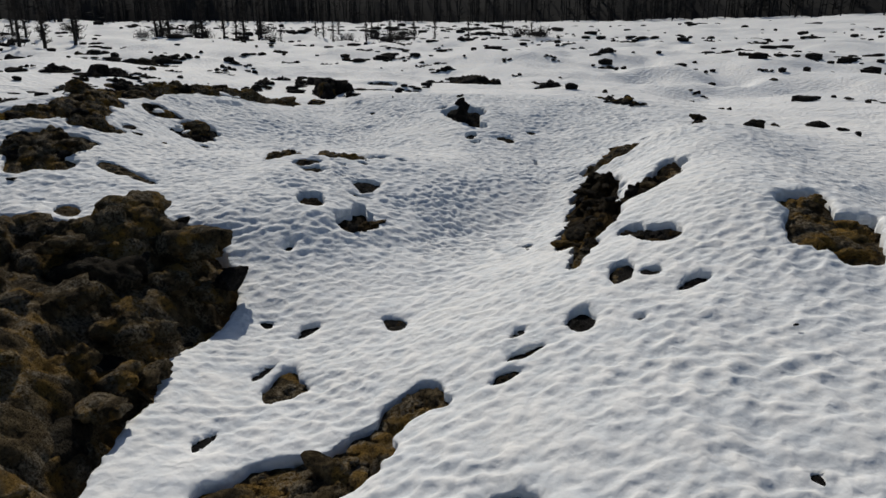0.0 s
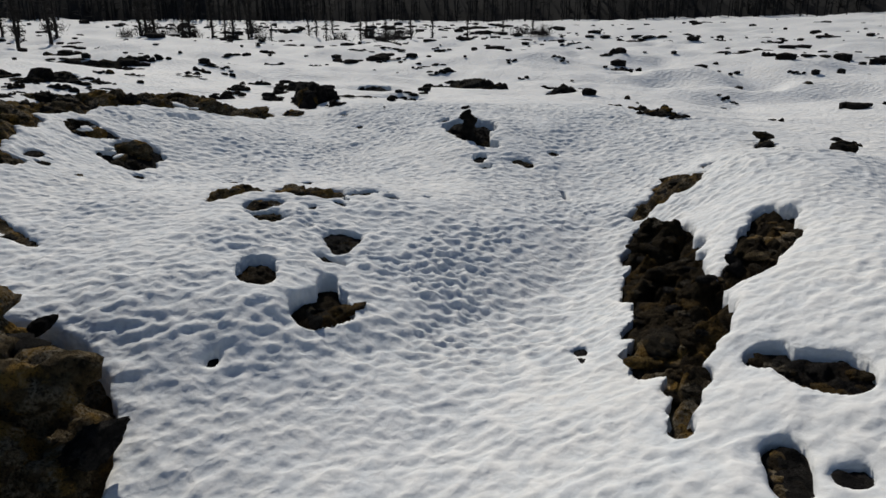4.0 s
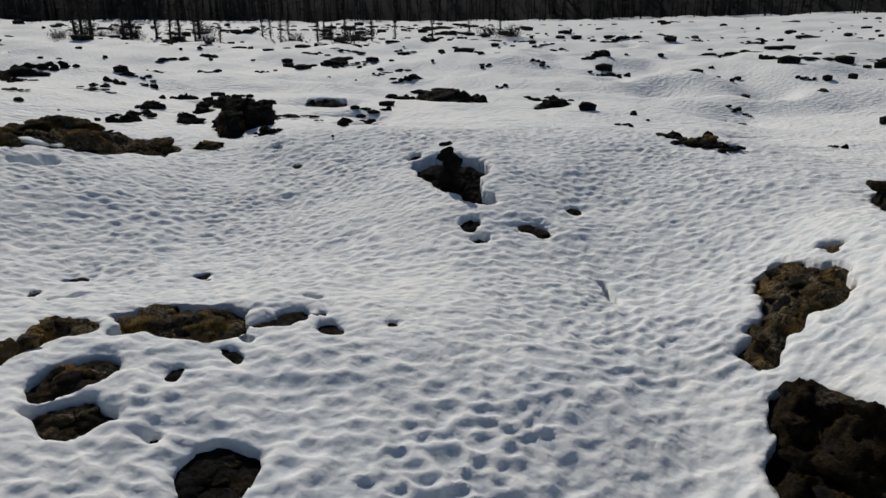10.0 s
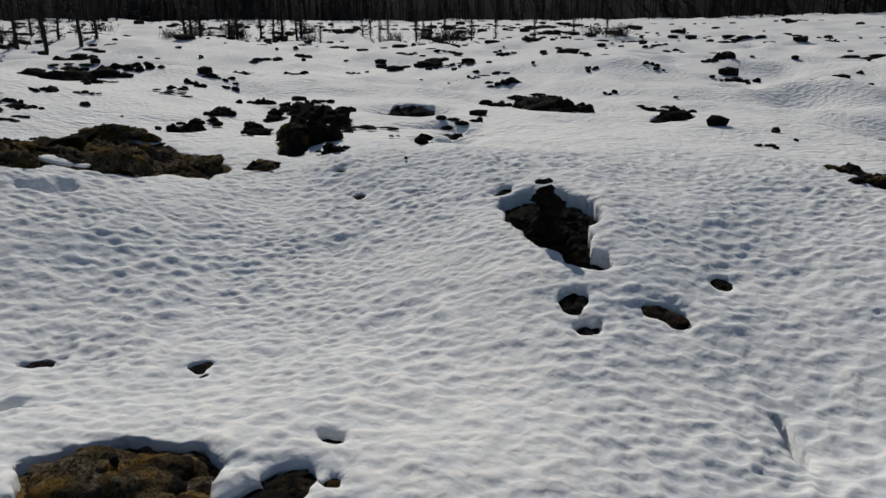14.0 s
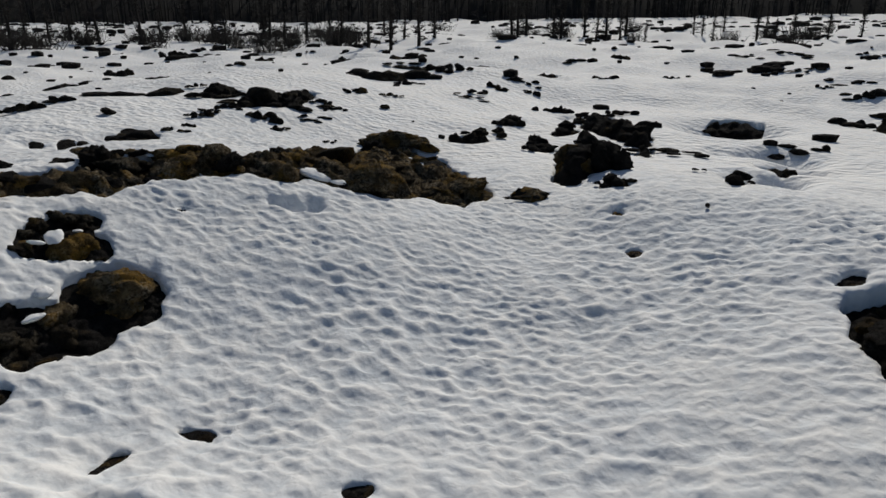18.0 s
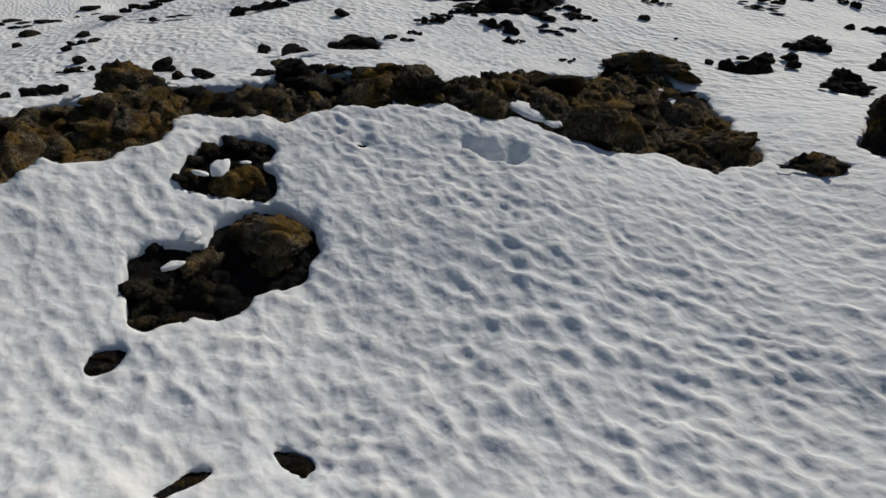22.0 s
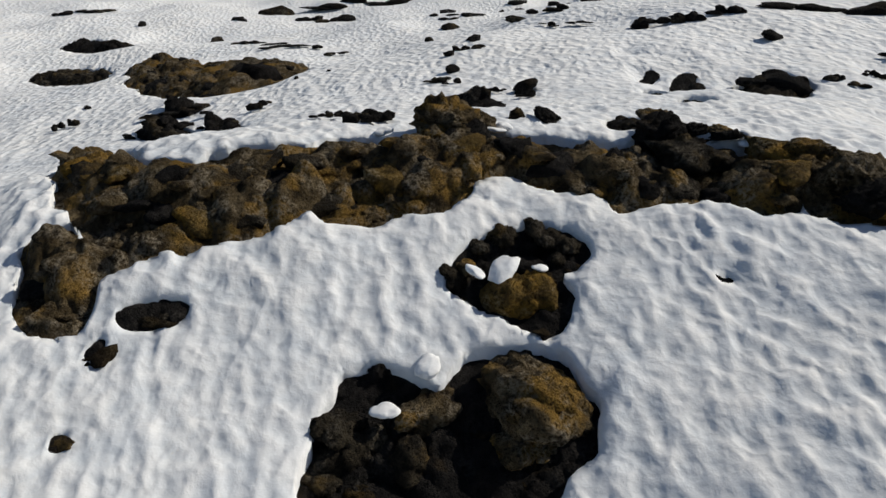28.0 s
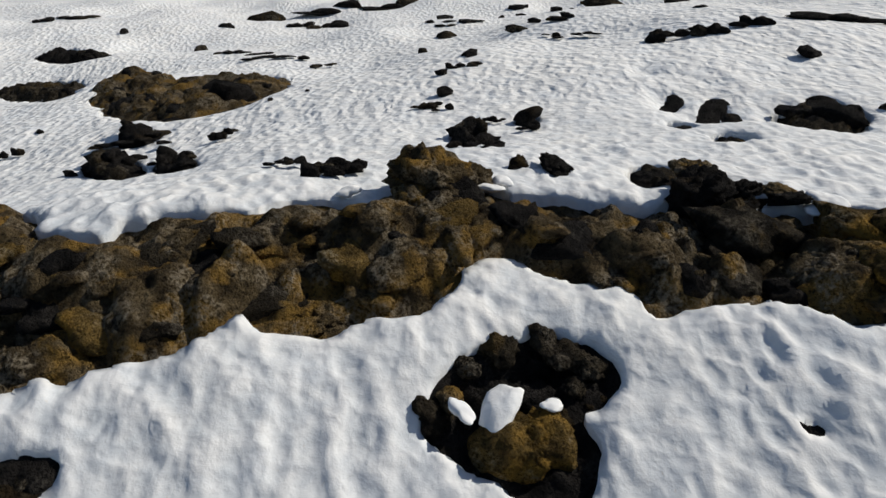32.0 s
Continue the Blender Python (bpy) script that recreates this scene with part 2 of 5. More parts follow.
swell(-2.3, 16.6, -0.218, 1.3)
swell(1.5, 16.6, 0.139, 1.3)
swell(5.3, 16.6, 0.100, 1.3)
swell(-1.35, 18.3, 0.219, 1.3)
swell(0.55, 18.3, 0.066, 1.3)
swell(2.45, 18.3, 0.060, 1.3)
swell(4.35, 18.3, 0.152, 1.3)
swell(6.25, 18.3, 0.180, 1.3)
swell(-8, 20, -0.150, 1.3)
swell(-4.2, 20, 0.050, 1.3)
swell(-2.3, 20, 0.152, 1.3)
swell(-0.4, 20, 0.071, 1.3)
swell(1.5, 20, 0.040, 1.3)
swell(3.4, 20, 0.100, 1.3)
swell(5.3, 20, -0.150, 1.3)
swell(-20, 24, 0.11, 4.5)
swell(-13, 24, 0.63, 4.5)
swell(-7, 24, -0.14, 4.5)
swell(-1, 24, 0.14, 4.5)
swell(5, 24, 0.23, 4.5)
swell(11, 24, -0.59, 4.5)
swell(18, 24, -0.07, 4.5)
swell(-20, 31, 0.06, 4.5)
swell(-13, 31, 0.35, 4.5)
swell(-7, 31, 0.14, 4.5)
swell(-1, 31, -0.22, 4.5)
swell(5, 31, -0.08, 4.5)
swell(11, 31, -0.07, 4.5)
swell(-20, 39, 0.21, 4.5)
swell(-1, 39, 0.14, 4.5)
swell(5, 39, 0.14, 4.5)
swell(11, 39, 0.15, 4.5)
swell(18, 39, 0.03, 4.5)
swell(-20, 48, 0.65, 4.5)
swell(-13, 48, 0.59, 4.5)
swell(-7, 48, 0.09, 4.5)
swell(-1, 48, 0.04, 4.5)
swell(-11.5, 10.5, 0.17, 3)
swell(-17, 10.5, -0.03, 3)
swell(-11.5, 15, 0.42, 3)
swell(-17, 15, 0.39, 3)
swell(-11.5, 19.5, 0.39, 3)
swell(-17, 19.5, 0.17, 3)
swell(9.5, 7, 0.07, 3)
swell(9.5, 12, 0.24, 3)
swell(14, 12, 0.06, 3)
swell(-5.32, 15.9, -0.036, 0.037)
swell(-5.32, 15.92, -0.052, 0.058)
swell(-5.27, 15.91, -0.044, 0.046)
swell(-5.1, 15.95, -0.048, 0.04)
swell(-5.08, 16.08, -0.034, 0.046)
swell(-5.17, 15.97, -0.037, 0.052)
swell(-5.19, 16.02, -0.043, 0.064)
swell(-5.07, 16.02, -0.051, 0.063)
swell(-5, 16.12, -0.044, 0.078)
swell(-4.99, 16.22, -0.04, 0.072)
swell(-5.02, 16.22, -0.037, 0.047)
swell(-4.95, 16.16, -0.07, 0.059)
swell(17.2, 59.77, -0.391, 0.363)
swell(17.95, 59.83, -0.315, 0.44)
swell(16.85, 59.33, -0.341, 0.408)
swell(17.54, 59.29, -0.341, 0.36)
swell(8.24, 33.94, -0.282, 0.308)
swell(8.36, 33.32, -0.227, 0.179)
swell(8.2, 33.34, -0.172, 0.319)
swell(7.59, 33.75, -0.269, 0.191)
swell(10.36, 34.04, -0.274, 0.356)
swell(10.02, 33.5, -0.267, 0.329)
swell(9.96, 33.84, -0.183, 0.198)
swell(10.16, 33.85, -0.159, 0.342)
swell(20.11, 47.43, -0.154, 0.334)
swell(21.49, 47.32, -0.27, 0.314)
swell(20.73, 47.38, -0.215, 0.223)
swell(21.34, 47.03, -0.221, 0.335)
swell(13.04, 30.26, -0.229, 0.288)
swell(13.21, 29.88, -0.236, 0.309)
swell(12.39, 30.06, -0.204, 0.286)
swell(12.46, 30.21, -0.207, 0.181)
swell(7.18, 21.12, -0.115, 0.228)
swell(8.14, 21.31, -0.073, 0.145)
swell(7.52, 21.15, -0.125, 0.236)
swell(7.57, 21.22, -0.083, 0.245)
swell(-2.73, 24.82, -0.26, 0.194)
swell(-2.04, 24.87, -0.145, 0.218)
swell(-2.29, 24.73, -0.26, 0.308)
swell(-2.01, 25.04, -0.316, 0.323)
swell(-1.02, 21.89, -0.171, 0.147)
swell(-0.85, 21.97, -0.171, 0.177)
swell(-0.64, 21.93, -0.148, 0.225)
swell(-0.85, 21.8, -0.146, 0.251)
swell(21.21, 63.14, -0.282, 0.378)
swell(21.19, 63.15, -0.317, 0.39)
swell(21.29, 63.7, -0.265, 0.351)
swell(21.2, 63.18, -0.276, 0.213)
swell(-0.72, 22.81, -0.181, 0.242)
swell(-1.32, 23.16, -0.233, 0.207)
swell(-1.12, 23.06, -0.15, 0.243)
swell(-0.99, 22.91, -0.139, 0.155)
swell(-1.5, 20.77, -0.2, 0.219)
swell(-0.96, 20.58, -0.224, 0.189)
swell(-0.82, 20.48, -0.195, 0.231)
swell(-0.92, 20.77, -0.23, 0.182)
swell(-2.07, 22.9, -0.06, 0.165)
swell(-1.72, 22.82, -0.085, 0.118)
swell(-1.66, 22.94, -0.113, 0.148)
swell(-2.04, 22.74, -0.058, 0.131)
swell(-5.05, 25.28, -0.099, 0.138)
swell(-5.57, 25.12, -0.082, 0.163)
swell(-5.6, 25.04, -0.129, 0.142)
swell(-5.71, 25.19, -0.148, 0.143)
swell(-1.13, 20.05, -0.186, 0.148)
swell(-0.84, 20.01, -0.235, 0.181)
swell(-1.25, 19.99, -0.23, 0.172)
swell(-0.95, 19.95, -0.111, 0.162)
swell(-10.06, 15.97, -0.029, 0.102)
swell(-10.03, 15.9, -0.046, 0.115)
swell(-9.7, 16, -0.044, 0.092)
swell(-10.32, 15.94, -0.061, 0.09)
swell(-9.73, 16.35, -0.049, 0.102)
swell(-9.59, 16.13, -0.064, 0.145)
swell(-9.65, 16.3, -0.029, 0.144)
swell(-9.65, 16.18, -0.051, 0.161)
swell(-11.11, 16.01, -0.028, 0.092)
swell(-10.96, 16.09, -0.022, 0.128)
swell(-11.39, 16.11, -0.026, 0.093)
swell(-11.14, 16.07, -0.025, 0.102)
swell(-9.6, 16.94, -0.07, 0.198)
swell(-9.33, 16.71, -0.037, 0.17)
swell(-9.63, 16.71, -0.056, 0.21)
swell(-9.07, 17.06, -0.053, 0.244)
swell(-3.34, 12.59, -0.043, 0.04)
swell(-3.31, 12.53, -0.023, 0.04)
swell(-3.35, 12.56, -0.023, 0.043)
swell(-3.5, 12.54, -0.041, 0.058)
swell(-3.08, 12.59, -0.025, 0.06)
swell(-3.17, 12.57, -0.033, 0.069)
swell(-3.14, 12.62, -0.035, 0.063)
swell(-3.21, 12.65, -0.044, 0.069)
swell(-3.19, 12.63, -0.038, 0.032)
swell(-3.13, 12.6, -0.029, 0.032)
swell(-3.1, 12.65, -0.037, 0.04)
swell(-3.08, 12.61, -0.037, 0.046)
swell(-2.45, 26.2, -0.5, 0.6)
swell(-2.1, 26.3, -0.2, 0.5)
swell(17.0, 56.1, -0.8, 1.4)
swell(9.3, 31.5, -0.45, 0.8)
swell(13.1, 30.8, -0.4, 0.8)
swell(16.2, 41.0, -0.5, 1.0)
swell(6.2, 18.0, -0.18, 0.45)


def bank(x, y, ax, ay, bx, by, rise, steep, back):
    """A slope that starts sharply along the line from a to b, climbs to its left and eases off behind its crest."""
    ux, uy = bx - ax, by - ay
    long = math.hypot(ux, uy)
    along, s = ((x - ax) * ux + (y - ay) * uy) / long, ((y - ay) * ux - (x - ax) * uy) / long
    s = s + 0.12 * soft_noise(along / 0.9, s / 2.0, 33)
    up, down = np.clip(s / steep, 0, 1), np.clip((s - steep) / back, 0, 1)
    ends = np.clip(along / 0.9 + 0.3, 0, 1) * np.clip((long - along) / 0.9 + 0.3, 0, 1)
    return rise * ends * (np.sin(up * math.pi / 2) - down * down * (3 - 2 * down))


def land(x, y):
    x, y = np.asarray(x, float), np.asarray(y, float)
    z = 0.02 + 0.046 * y + 0.016 * np.maximum(np.hypot(x, y) - 58, 0) + 0.025 * np.maximum(-x - 22, 0) + 0.02 * np.maximum(x - 25, 0)
    for a, b, h, r in SWELLS:
        z = z + h * np.exp(-((x - a) ** 2 + (y - b) ** 2) / (2 * r * r))
    z = z + bank(x, y, -1.3, 7.5, 2.1, 10.9, 0.09, 0.6, 1.7) + bank(x, y, -3.4, 7.9, -1.2, 7.5, 0.12, 0.8, 1.6)
    far = np.clip((y - 18) / 14, 0, 1) + np.clip((-x - 9) / 8, 0, 1) + np.clip((x - 7) / 6, 0, 1)
    far = np.clip(far, 0, 1)
    mounds = np.clip((y - 21) / 9, 0, 1) * (0.55 + 0.45 * np.clip((x + 4) / 10, 0, 1)) * np.clip(2.2 - np.hypot(x, y) / 60, 0, 1)
    z = z + mounds * (0.2 * soft_noise(x / 2.6, y / 2.2, 5) + 0.05 * soft_noise(x / 0.8, y / 0.7, 6))
    return z + far * (0.28 * soft_noise(x / 5.5, y / 4.5, 3) + 0.19 * soft_noise(x / 2.3, y / 2.0, 4))


# where the sun has eaten deeper cups: place, reach, how much deeper
DEEP = ((0.2, 9.9, 1.2, 0.9), (-2.2, 8.1, 1.0, 1.2), (0.9, 11.7, 0.8, 0.7), (1.6, 3.9, 0.8, 0.8))


def relief(x, y, cell):
    """Sun cups and soft drifts on the snow; the grit and painted shade on the floors of the cups; where the snow is too
    far to model them.
    """
    fade = np.clip(1.9 - cell / 0.045, 0, 1)
    t = radians(SUN_YAW)
    u, v = x * math.cos(t) + y * math.sin(t), -x * math.sin(t) + y * math.cos(t)
    u = u + 0.04 * soft_noise(x * 4, y * 4, 11)
    v = v + 0.04 * soft_noise(x * 4, y * 4, 12)
    deep = np.clip(1.1 + 0.4 * soft_noise(x / 1.7, y / 1.7, 13) + 0.3 * soft_noise(x / 0.6, y / 0.6, 18), 0.6, 1.6)
    for a, b, reach, more in DEEP:
        deep = deep + 0.6 * more * np.exp(-((x - a) ** 2 + (y - b) ** 2) / (reach * reach))
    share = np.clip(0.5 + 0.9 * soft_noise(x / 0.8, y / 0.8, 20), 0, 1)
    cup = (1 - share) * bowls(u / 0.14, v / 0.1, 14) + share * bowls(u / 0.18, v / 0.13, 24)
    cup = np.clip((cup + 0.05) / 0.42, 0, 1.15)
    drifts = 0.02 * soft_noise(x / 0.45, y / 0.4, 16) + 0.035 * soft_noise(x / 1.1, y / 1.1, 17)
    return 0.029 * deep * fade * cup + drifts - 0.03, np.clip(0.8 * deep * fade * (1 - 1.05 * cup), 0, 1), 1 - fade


# ---- bare places in the snow ----
BARES = []


def bare(x, y, long, wide, turn, shape, edge=0.08, rise=-0.05, lump=0.09, amp=0.05, count=70, bed="moss", name="moss_outcrop", cover="moss", peaks=(), knobs=(), blobs=()):
    """A melted place: centre, half length and width, turn, the waves of its outline; the snow's depth at its edge, how far its
    middle stands over the snow, the size of its lumps; single large knobs (place, height of the middle over the snow, size, moss)."""
    BARES.append(dict(x=x, y=y, a=long, b=wide, turn=radians(turn), shape=shape, edge=edge, rise=rise, lump=lump, amp=amp, count=count, bed=bed, name=name, cover=cover, peaks=peaks, knobs=knobs, blobs=blobs))


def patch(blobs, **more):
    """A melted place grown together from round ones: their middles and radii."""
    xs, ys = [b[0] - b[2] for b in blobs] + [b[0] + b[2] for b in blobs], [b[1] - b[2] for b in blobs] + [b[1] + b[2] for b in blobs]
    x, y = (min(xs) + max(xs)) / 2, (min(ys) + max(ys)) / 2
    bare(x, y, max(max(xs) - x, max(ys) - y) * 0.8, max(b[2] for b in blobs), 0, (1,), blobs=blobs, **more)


bare(-4.26, 4.71, 3.286, 2.663, -72, (0.94, -0.03, -0.05, 0.04, -0.05, 0.06, 0.02, -0.02, 0.05, -0.02, -0.03, 0.02, 0.01, -0.03, -0.01, -0, 0.01, -0.01, 0, 0.02, -0,), edge=0.25, rise=0.12, lump=0.26, amp=0.22, name='lava_crag', bed='moss', cover='moss', count=130, peaks=((-3.62, 7.3, 0.42, 0.34), (-3.3, 7.25, 0.3, 0.3), (-2.95, 7.0, 0.28, 0.26), (-2.6, 6.9, 0.2, 0.3), (-4.3, 7.0, 0.25, 0.5), (-3.4, 6.6, 0.3, 0.4), (-5.2, 6.3, 0.2, 0.6)), knobs=((-3.38, 7.08, 0.42, 0.31, 'c'), (-3.22, 6.86, 0.3, 0.34, 'c'), (-3.54, 6.63, 0.34, 0.34, 'c'), (-3.66, 6.2, 0.28, 0.3, 'c'), (-2.72, 6.8, 0.28, 0.3, 'c'), (-2.24, 6.51, 0.22, 0.2, 'l'), (-3.17, 7.62, 0.1, 0.17, 'l'), (-2.76, 6.33, 0.12, 0.29, 'c'), (-2.4, 6.41, 0.05, 0.22, 'c'), (-3.32, 5.99, 0.1, 0.36, 'g'), (-2.75, 5.16, 0.1, 0.25, 'c'), (-2.61, 5.39, 0.05, 0.19, 'c'), (-2.82, 4.6, 0.08, 0.19, 'c'), (-2.49, 4.57, 0.02, 0.19, 'c'), (-2.43, 4.1, 0.04, 0.19, 'c'), (-2.39, 4.79, 0.0, 0.15, 'c'), (-3.28, 5.33, 0.15, 0.26, 'c')))
bare(0.28, 2.85, 0.326, 0.19, -114, (0.99, -0.08, 0.04, 0, -0.02, 0.06, -0.03,))
bare(-1.38, 6.03, 0.185, 0.096, -114, (0.85, -0.08, 0.13, -0.01, 0.02, 0.11, 0.05,), edge=0.07, rise=-0.07, lump=0.07, amp=0.05, bed='lava', cover='dark')
bare(-0.49, 6.01, 0.209, 0.11, -60, (0.91, 0.06, -0.05, 0.02, 0.02, -0.07, -0.06,), edge=0.07, rise=-0.07, lump=0.07, amp=0.05, bed='lava', cover='dark')
bare(-1.79, 6.16, 0.101, 0.084, -57, (0.82, -0.12, -0.04, 0.03, -0.01, 0.08, -0.07,), edge=0.07, rise=-0.07, lump=0.07, amp=0.05, bed='lava', cover='dark')
bare(1.13, 5.00, 0.229, 0.136, -98, (0.92, -0.02, 0.02, 0.02, -0.01, 0.01, 0,), edge=0.09, rise=-0.08, lump=0.13, amp=0.09, count=30, bed='lava', cover='dark')
bare(0.63, 4.67, 0.186, 0.07, 23, (0.89, -0.07, -0.14, 0.01, -0.05, 0.1, -0.05,), edge=0.07, rise=-0.07, lump=0.07, amp=0.05, bed='lava', cover='dark')
# only a dent in the snow; the dark lava bed is added
bare(0.61, 5.01, 0.139, 0.051, 56, (0.85, 0.07, -0, 0.01, -0, -0.06, 0.04,), edge=0.06, rise=-0.06, lump=0.03, amp=0.01, count=1, bed='lava')
bare(0.44, 4.39, 0.154, 0.083, 26, (0.81, 0.04, -0.08, -0.01, 0.01, -0.06, -0.08,), edge=0.07, rise=-0.07, lump=0.07, amp=0.05, bed='lava', cover='dark')
# another snow dent, with an added dark bed
bare(-1.72, 4.07, 0.175, 0.056, -106, (0.81, 0.01, 0.09, -0.02, 0, 0, 0.09,), edge=0.06, rise=-0.06, lump=0.03, amp=0.01, count=1, bed='lava')
bare(1.93, 2.90, 0.07, 0.05, -116, (0.82, -0.02, 0.06, 0.04, 0.01, 0.04, 0.03,), edge=0.07, rise=-0.06, lump=0.09, amp=0.05, bed='lava', cover='dark')
# a dent too, its dark bed added
bare(-1.60, 5.21, 0.204, 0.057, -111, (0.83, 0, 0.01, -0, -0, 0, 0.01,), edge=0.06, rise=-0.06, lump=0.03, amp=0.01, count=1, bed='lava')
bare(1.90, 5.65, 0.103, 0.089, 23, (0.95, -0.05, -0.01, -0.04, 0.01, 0.02, 0.03,), edge=0.09, rise=-0.08, lump=0.13, amp=0.09, count=30, bed='lava', cover='dark')
bare(2.15, 5.31, 0.193, 0.092, 32, (0.93, -0.03, -0.06, 0, 0, -0.05, -0.03,), edge=0.09, rise=-0.08, lump=0.13, amp=0.09, count=30, bed='lava', cover='dark')
bare(1.57, 4.82, 0.05, 0.05, 38, (0.9, -0.01, 0.04, 0.05, 0.01, 0.03, 0.01,), edge=0.07, rise=-0.07, lump=0.07, amp=0.05, bed='lava', cover='dark')
bare(-1.21, 10.02, 0.341, 0.228, -93, (0.95, -0.12, 0.05, 0.06, 0.05, 0.08, 0.06,), edge=0.09, rise=-0.08, lump=0.13, amp=0.09, count=30, bed='lava', cover='dark')
bare(-1.28, 9.49, 0.219, 0.1, -31, (0.86, 0.13, 0.13, -0.01, -0.02, -0.07, 0.14,), edge=0.09, rise=-0.08, lump=0.13, amp=0.09, count=30, bed='lava', cover='dark')
bare(-1.88, 7.65, 0.072, 0.05, -97, (1.13, -0.01, -0, -0.01, -0, 0, -0.01,), edge=0.09, rise=-0.08, lump=0.13, amp=0.09, count=30, bed='lava', cover='dark')
bare(1.06, 7.85, 0.187, 0.054, -96, (0.96, -0.16, 0.03, 0.08, -0.01, 0.1, -0.06,), edge=0.06, rise=-0.06, lump=0.03, amp=0.01, count=1, bed='lava')
bare(-1.70, 10.97, 0.122, 0.061, -90, (0.95, -0.02, 0.07, -0.01, -0, -0.04, 0.03,), edge=0.07, rise=-0.07, lump=0.07, amp=0.05, bed='lava', cover='dark')
bare(-1.39, 11.28, 0.148, 0.058, -53, (0.97, 0.03, -0.1, -0.09, 0.01, -0.04, -0.11,), edge=0.07, rise=-0.07, lump=0.07, amp=0.05, bed='lava', cover='dark')
bare(-0.77, 11.75, 0.151, 0.109, -64, (0.92, 0.07, 0.08, -0.01, -0, 0.02, 0.08,), edge=0.07, rise=-0.07, lump=0.07, amp=0.05, bed='lava', cover='dark')
bare(-2.25, 13.48, 0.137, 0.106, -76, (0.81, -0.13, 0.08, 0.02, 0.03, 0.09, 0.1,), edge=0.07, rise=-0.07, lump=0.07, amp=0.05, bed='lava', cover='dark')
bare(-3.59, 12.85, 0.149, 0.052, -80, (1.01, -0.06, 0.04, -0, 0, -0.01, 0.04,), edge=0.07, rise=-0.07, lump=0.07, amp=0.05, bed='lava', cover='dark')
bare(-1.10, 12.06, 0.169, 0.144, 8, (0.81, 0.08, -0.05, 0.01, 0.01, -0.09, -0.04,), edge=0.07, rise=-0.07, lump=0.07, amp=0.05, bed='lava', cover='dark')
bare(-0.98, 12.49, 0.091, 0.072, -30, (0.97, 0.06, -0.01, 0, 0, -0.01, -0.04,), edge=0.07, rise=-0.07, lump=0.07, amp=0.05, bed='lava', cover='dark')
bare(-1.60, 10.31, 0.05, 0.05, -57, (0.86, -0.09, -0, 0.04, -0.01, 0.05, -0.06,), edge=0.07, rise=-0.07, lump=0.07, amp=0.05, bed='lava', cover='dark')
bare(-1.18, 11.87, 0.279, 0.143, 19, (0.82, 0.14, -0.1, -0.03, 0.1, -0.09, -0.04,), edge=0.07, rise=-0.06, lump=0.09, amp=0.05, bed='lava', cover='dark')
bare(-0.86, 12.06, 0.066, 0.056, -87, (0.81, 0.12, -0.02, 0.03, 0.01, -0.1, -0.04,), edge=0.07, rise=-0.07, lump=0.07, amp=0.05, bed='lava', cover='dark')
bare(-0.27, 11.87, 0.057, 0.05, -113, (1.03, 0.08, -0.04, -0.02, 0.01, -0, -0.07,), edge=0.07, rise=-0.07, lump=0.07, amp=0.05, bed='lava', cover='dark')
bare(1.87, 13.08, 0.32, 0.06, -91, (1,), edge=0.3, rise=-0.3, lump=0.06, bed='lava')
bare(2.00, 15.06, 0.162, 0.118, -118, (0.86, 0.02, -0.02, -0, 0, -0, -0.03,), edge=0.07, rise=-0.07, lump=0.07, amp=0.05, bed='lava', cover='dark')
bare(-0.00, 17.07, 0.175, 0.096, -121, (0.9, -0.12, -0.06, 0.01, -0.01, 0.02, -0.1,), edge=0.07, rise=-0.07, lump=0.07, amp=0.05, bed='lava', cover='dark')
bare(-5.91, 14.07, 0.445, 0.375, 103, (0.89, -0.02, 0.13, -0.06, 0.03, -0.04, 0.12, 0.02, 0.02, 0.02, 0.01, 0.01, 0.02, 0, 0.03, 0.01, 0.01, 0.01, 0, -0, -0.01,), edge=0.08, rise=-0.1, lump=0.09, amp=0.06, bed='lava', cover='dark', count=20, knobs=((-6.19, 13.81, -0.1, 0.08, 'g'), (-6.25, 13.97, -0.08, 0.09, 'g'), (-6.29, 14.17, -0.06, 0.09, 'g'), (-6.2, 14.25, -0.08, 0.09, 'g'), (-6.14, 14.36, -0.08, 0.09, 'g'), (-6.08, 14.28, -0.1, 0.08, 'g'), (-5.96, 13.67, -0.08, 0.08, 'g'), (-6.04, 13.74, -0.1, 0.08, 'm'), (-5.86, 14.06, -0.12, 0.21, 'o'), (-6.15, 14.03, -0.12, 0.07, 'l'), (-6.19, 14.15, -0.12, 0.08, 'l')))
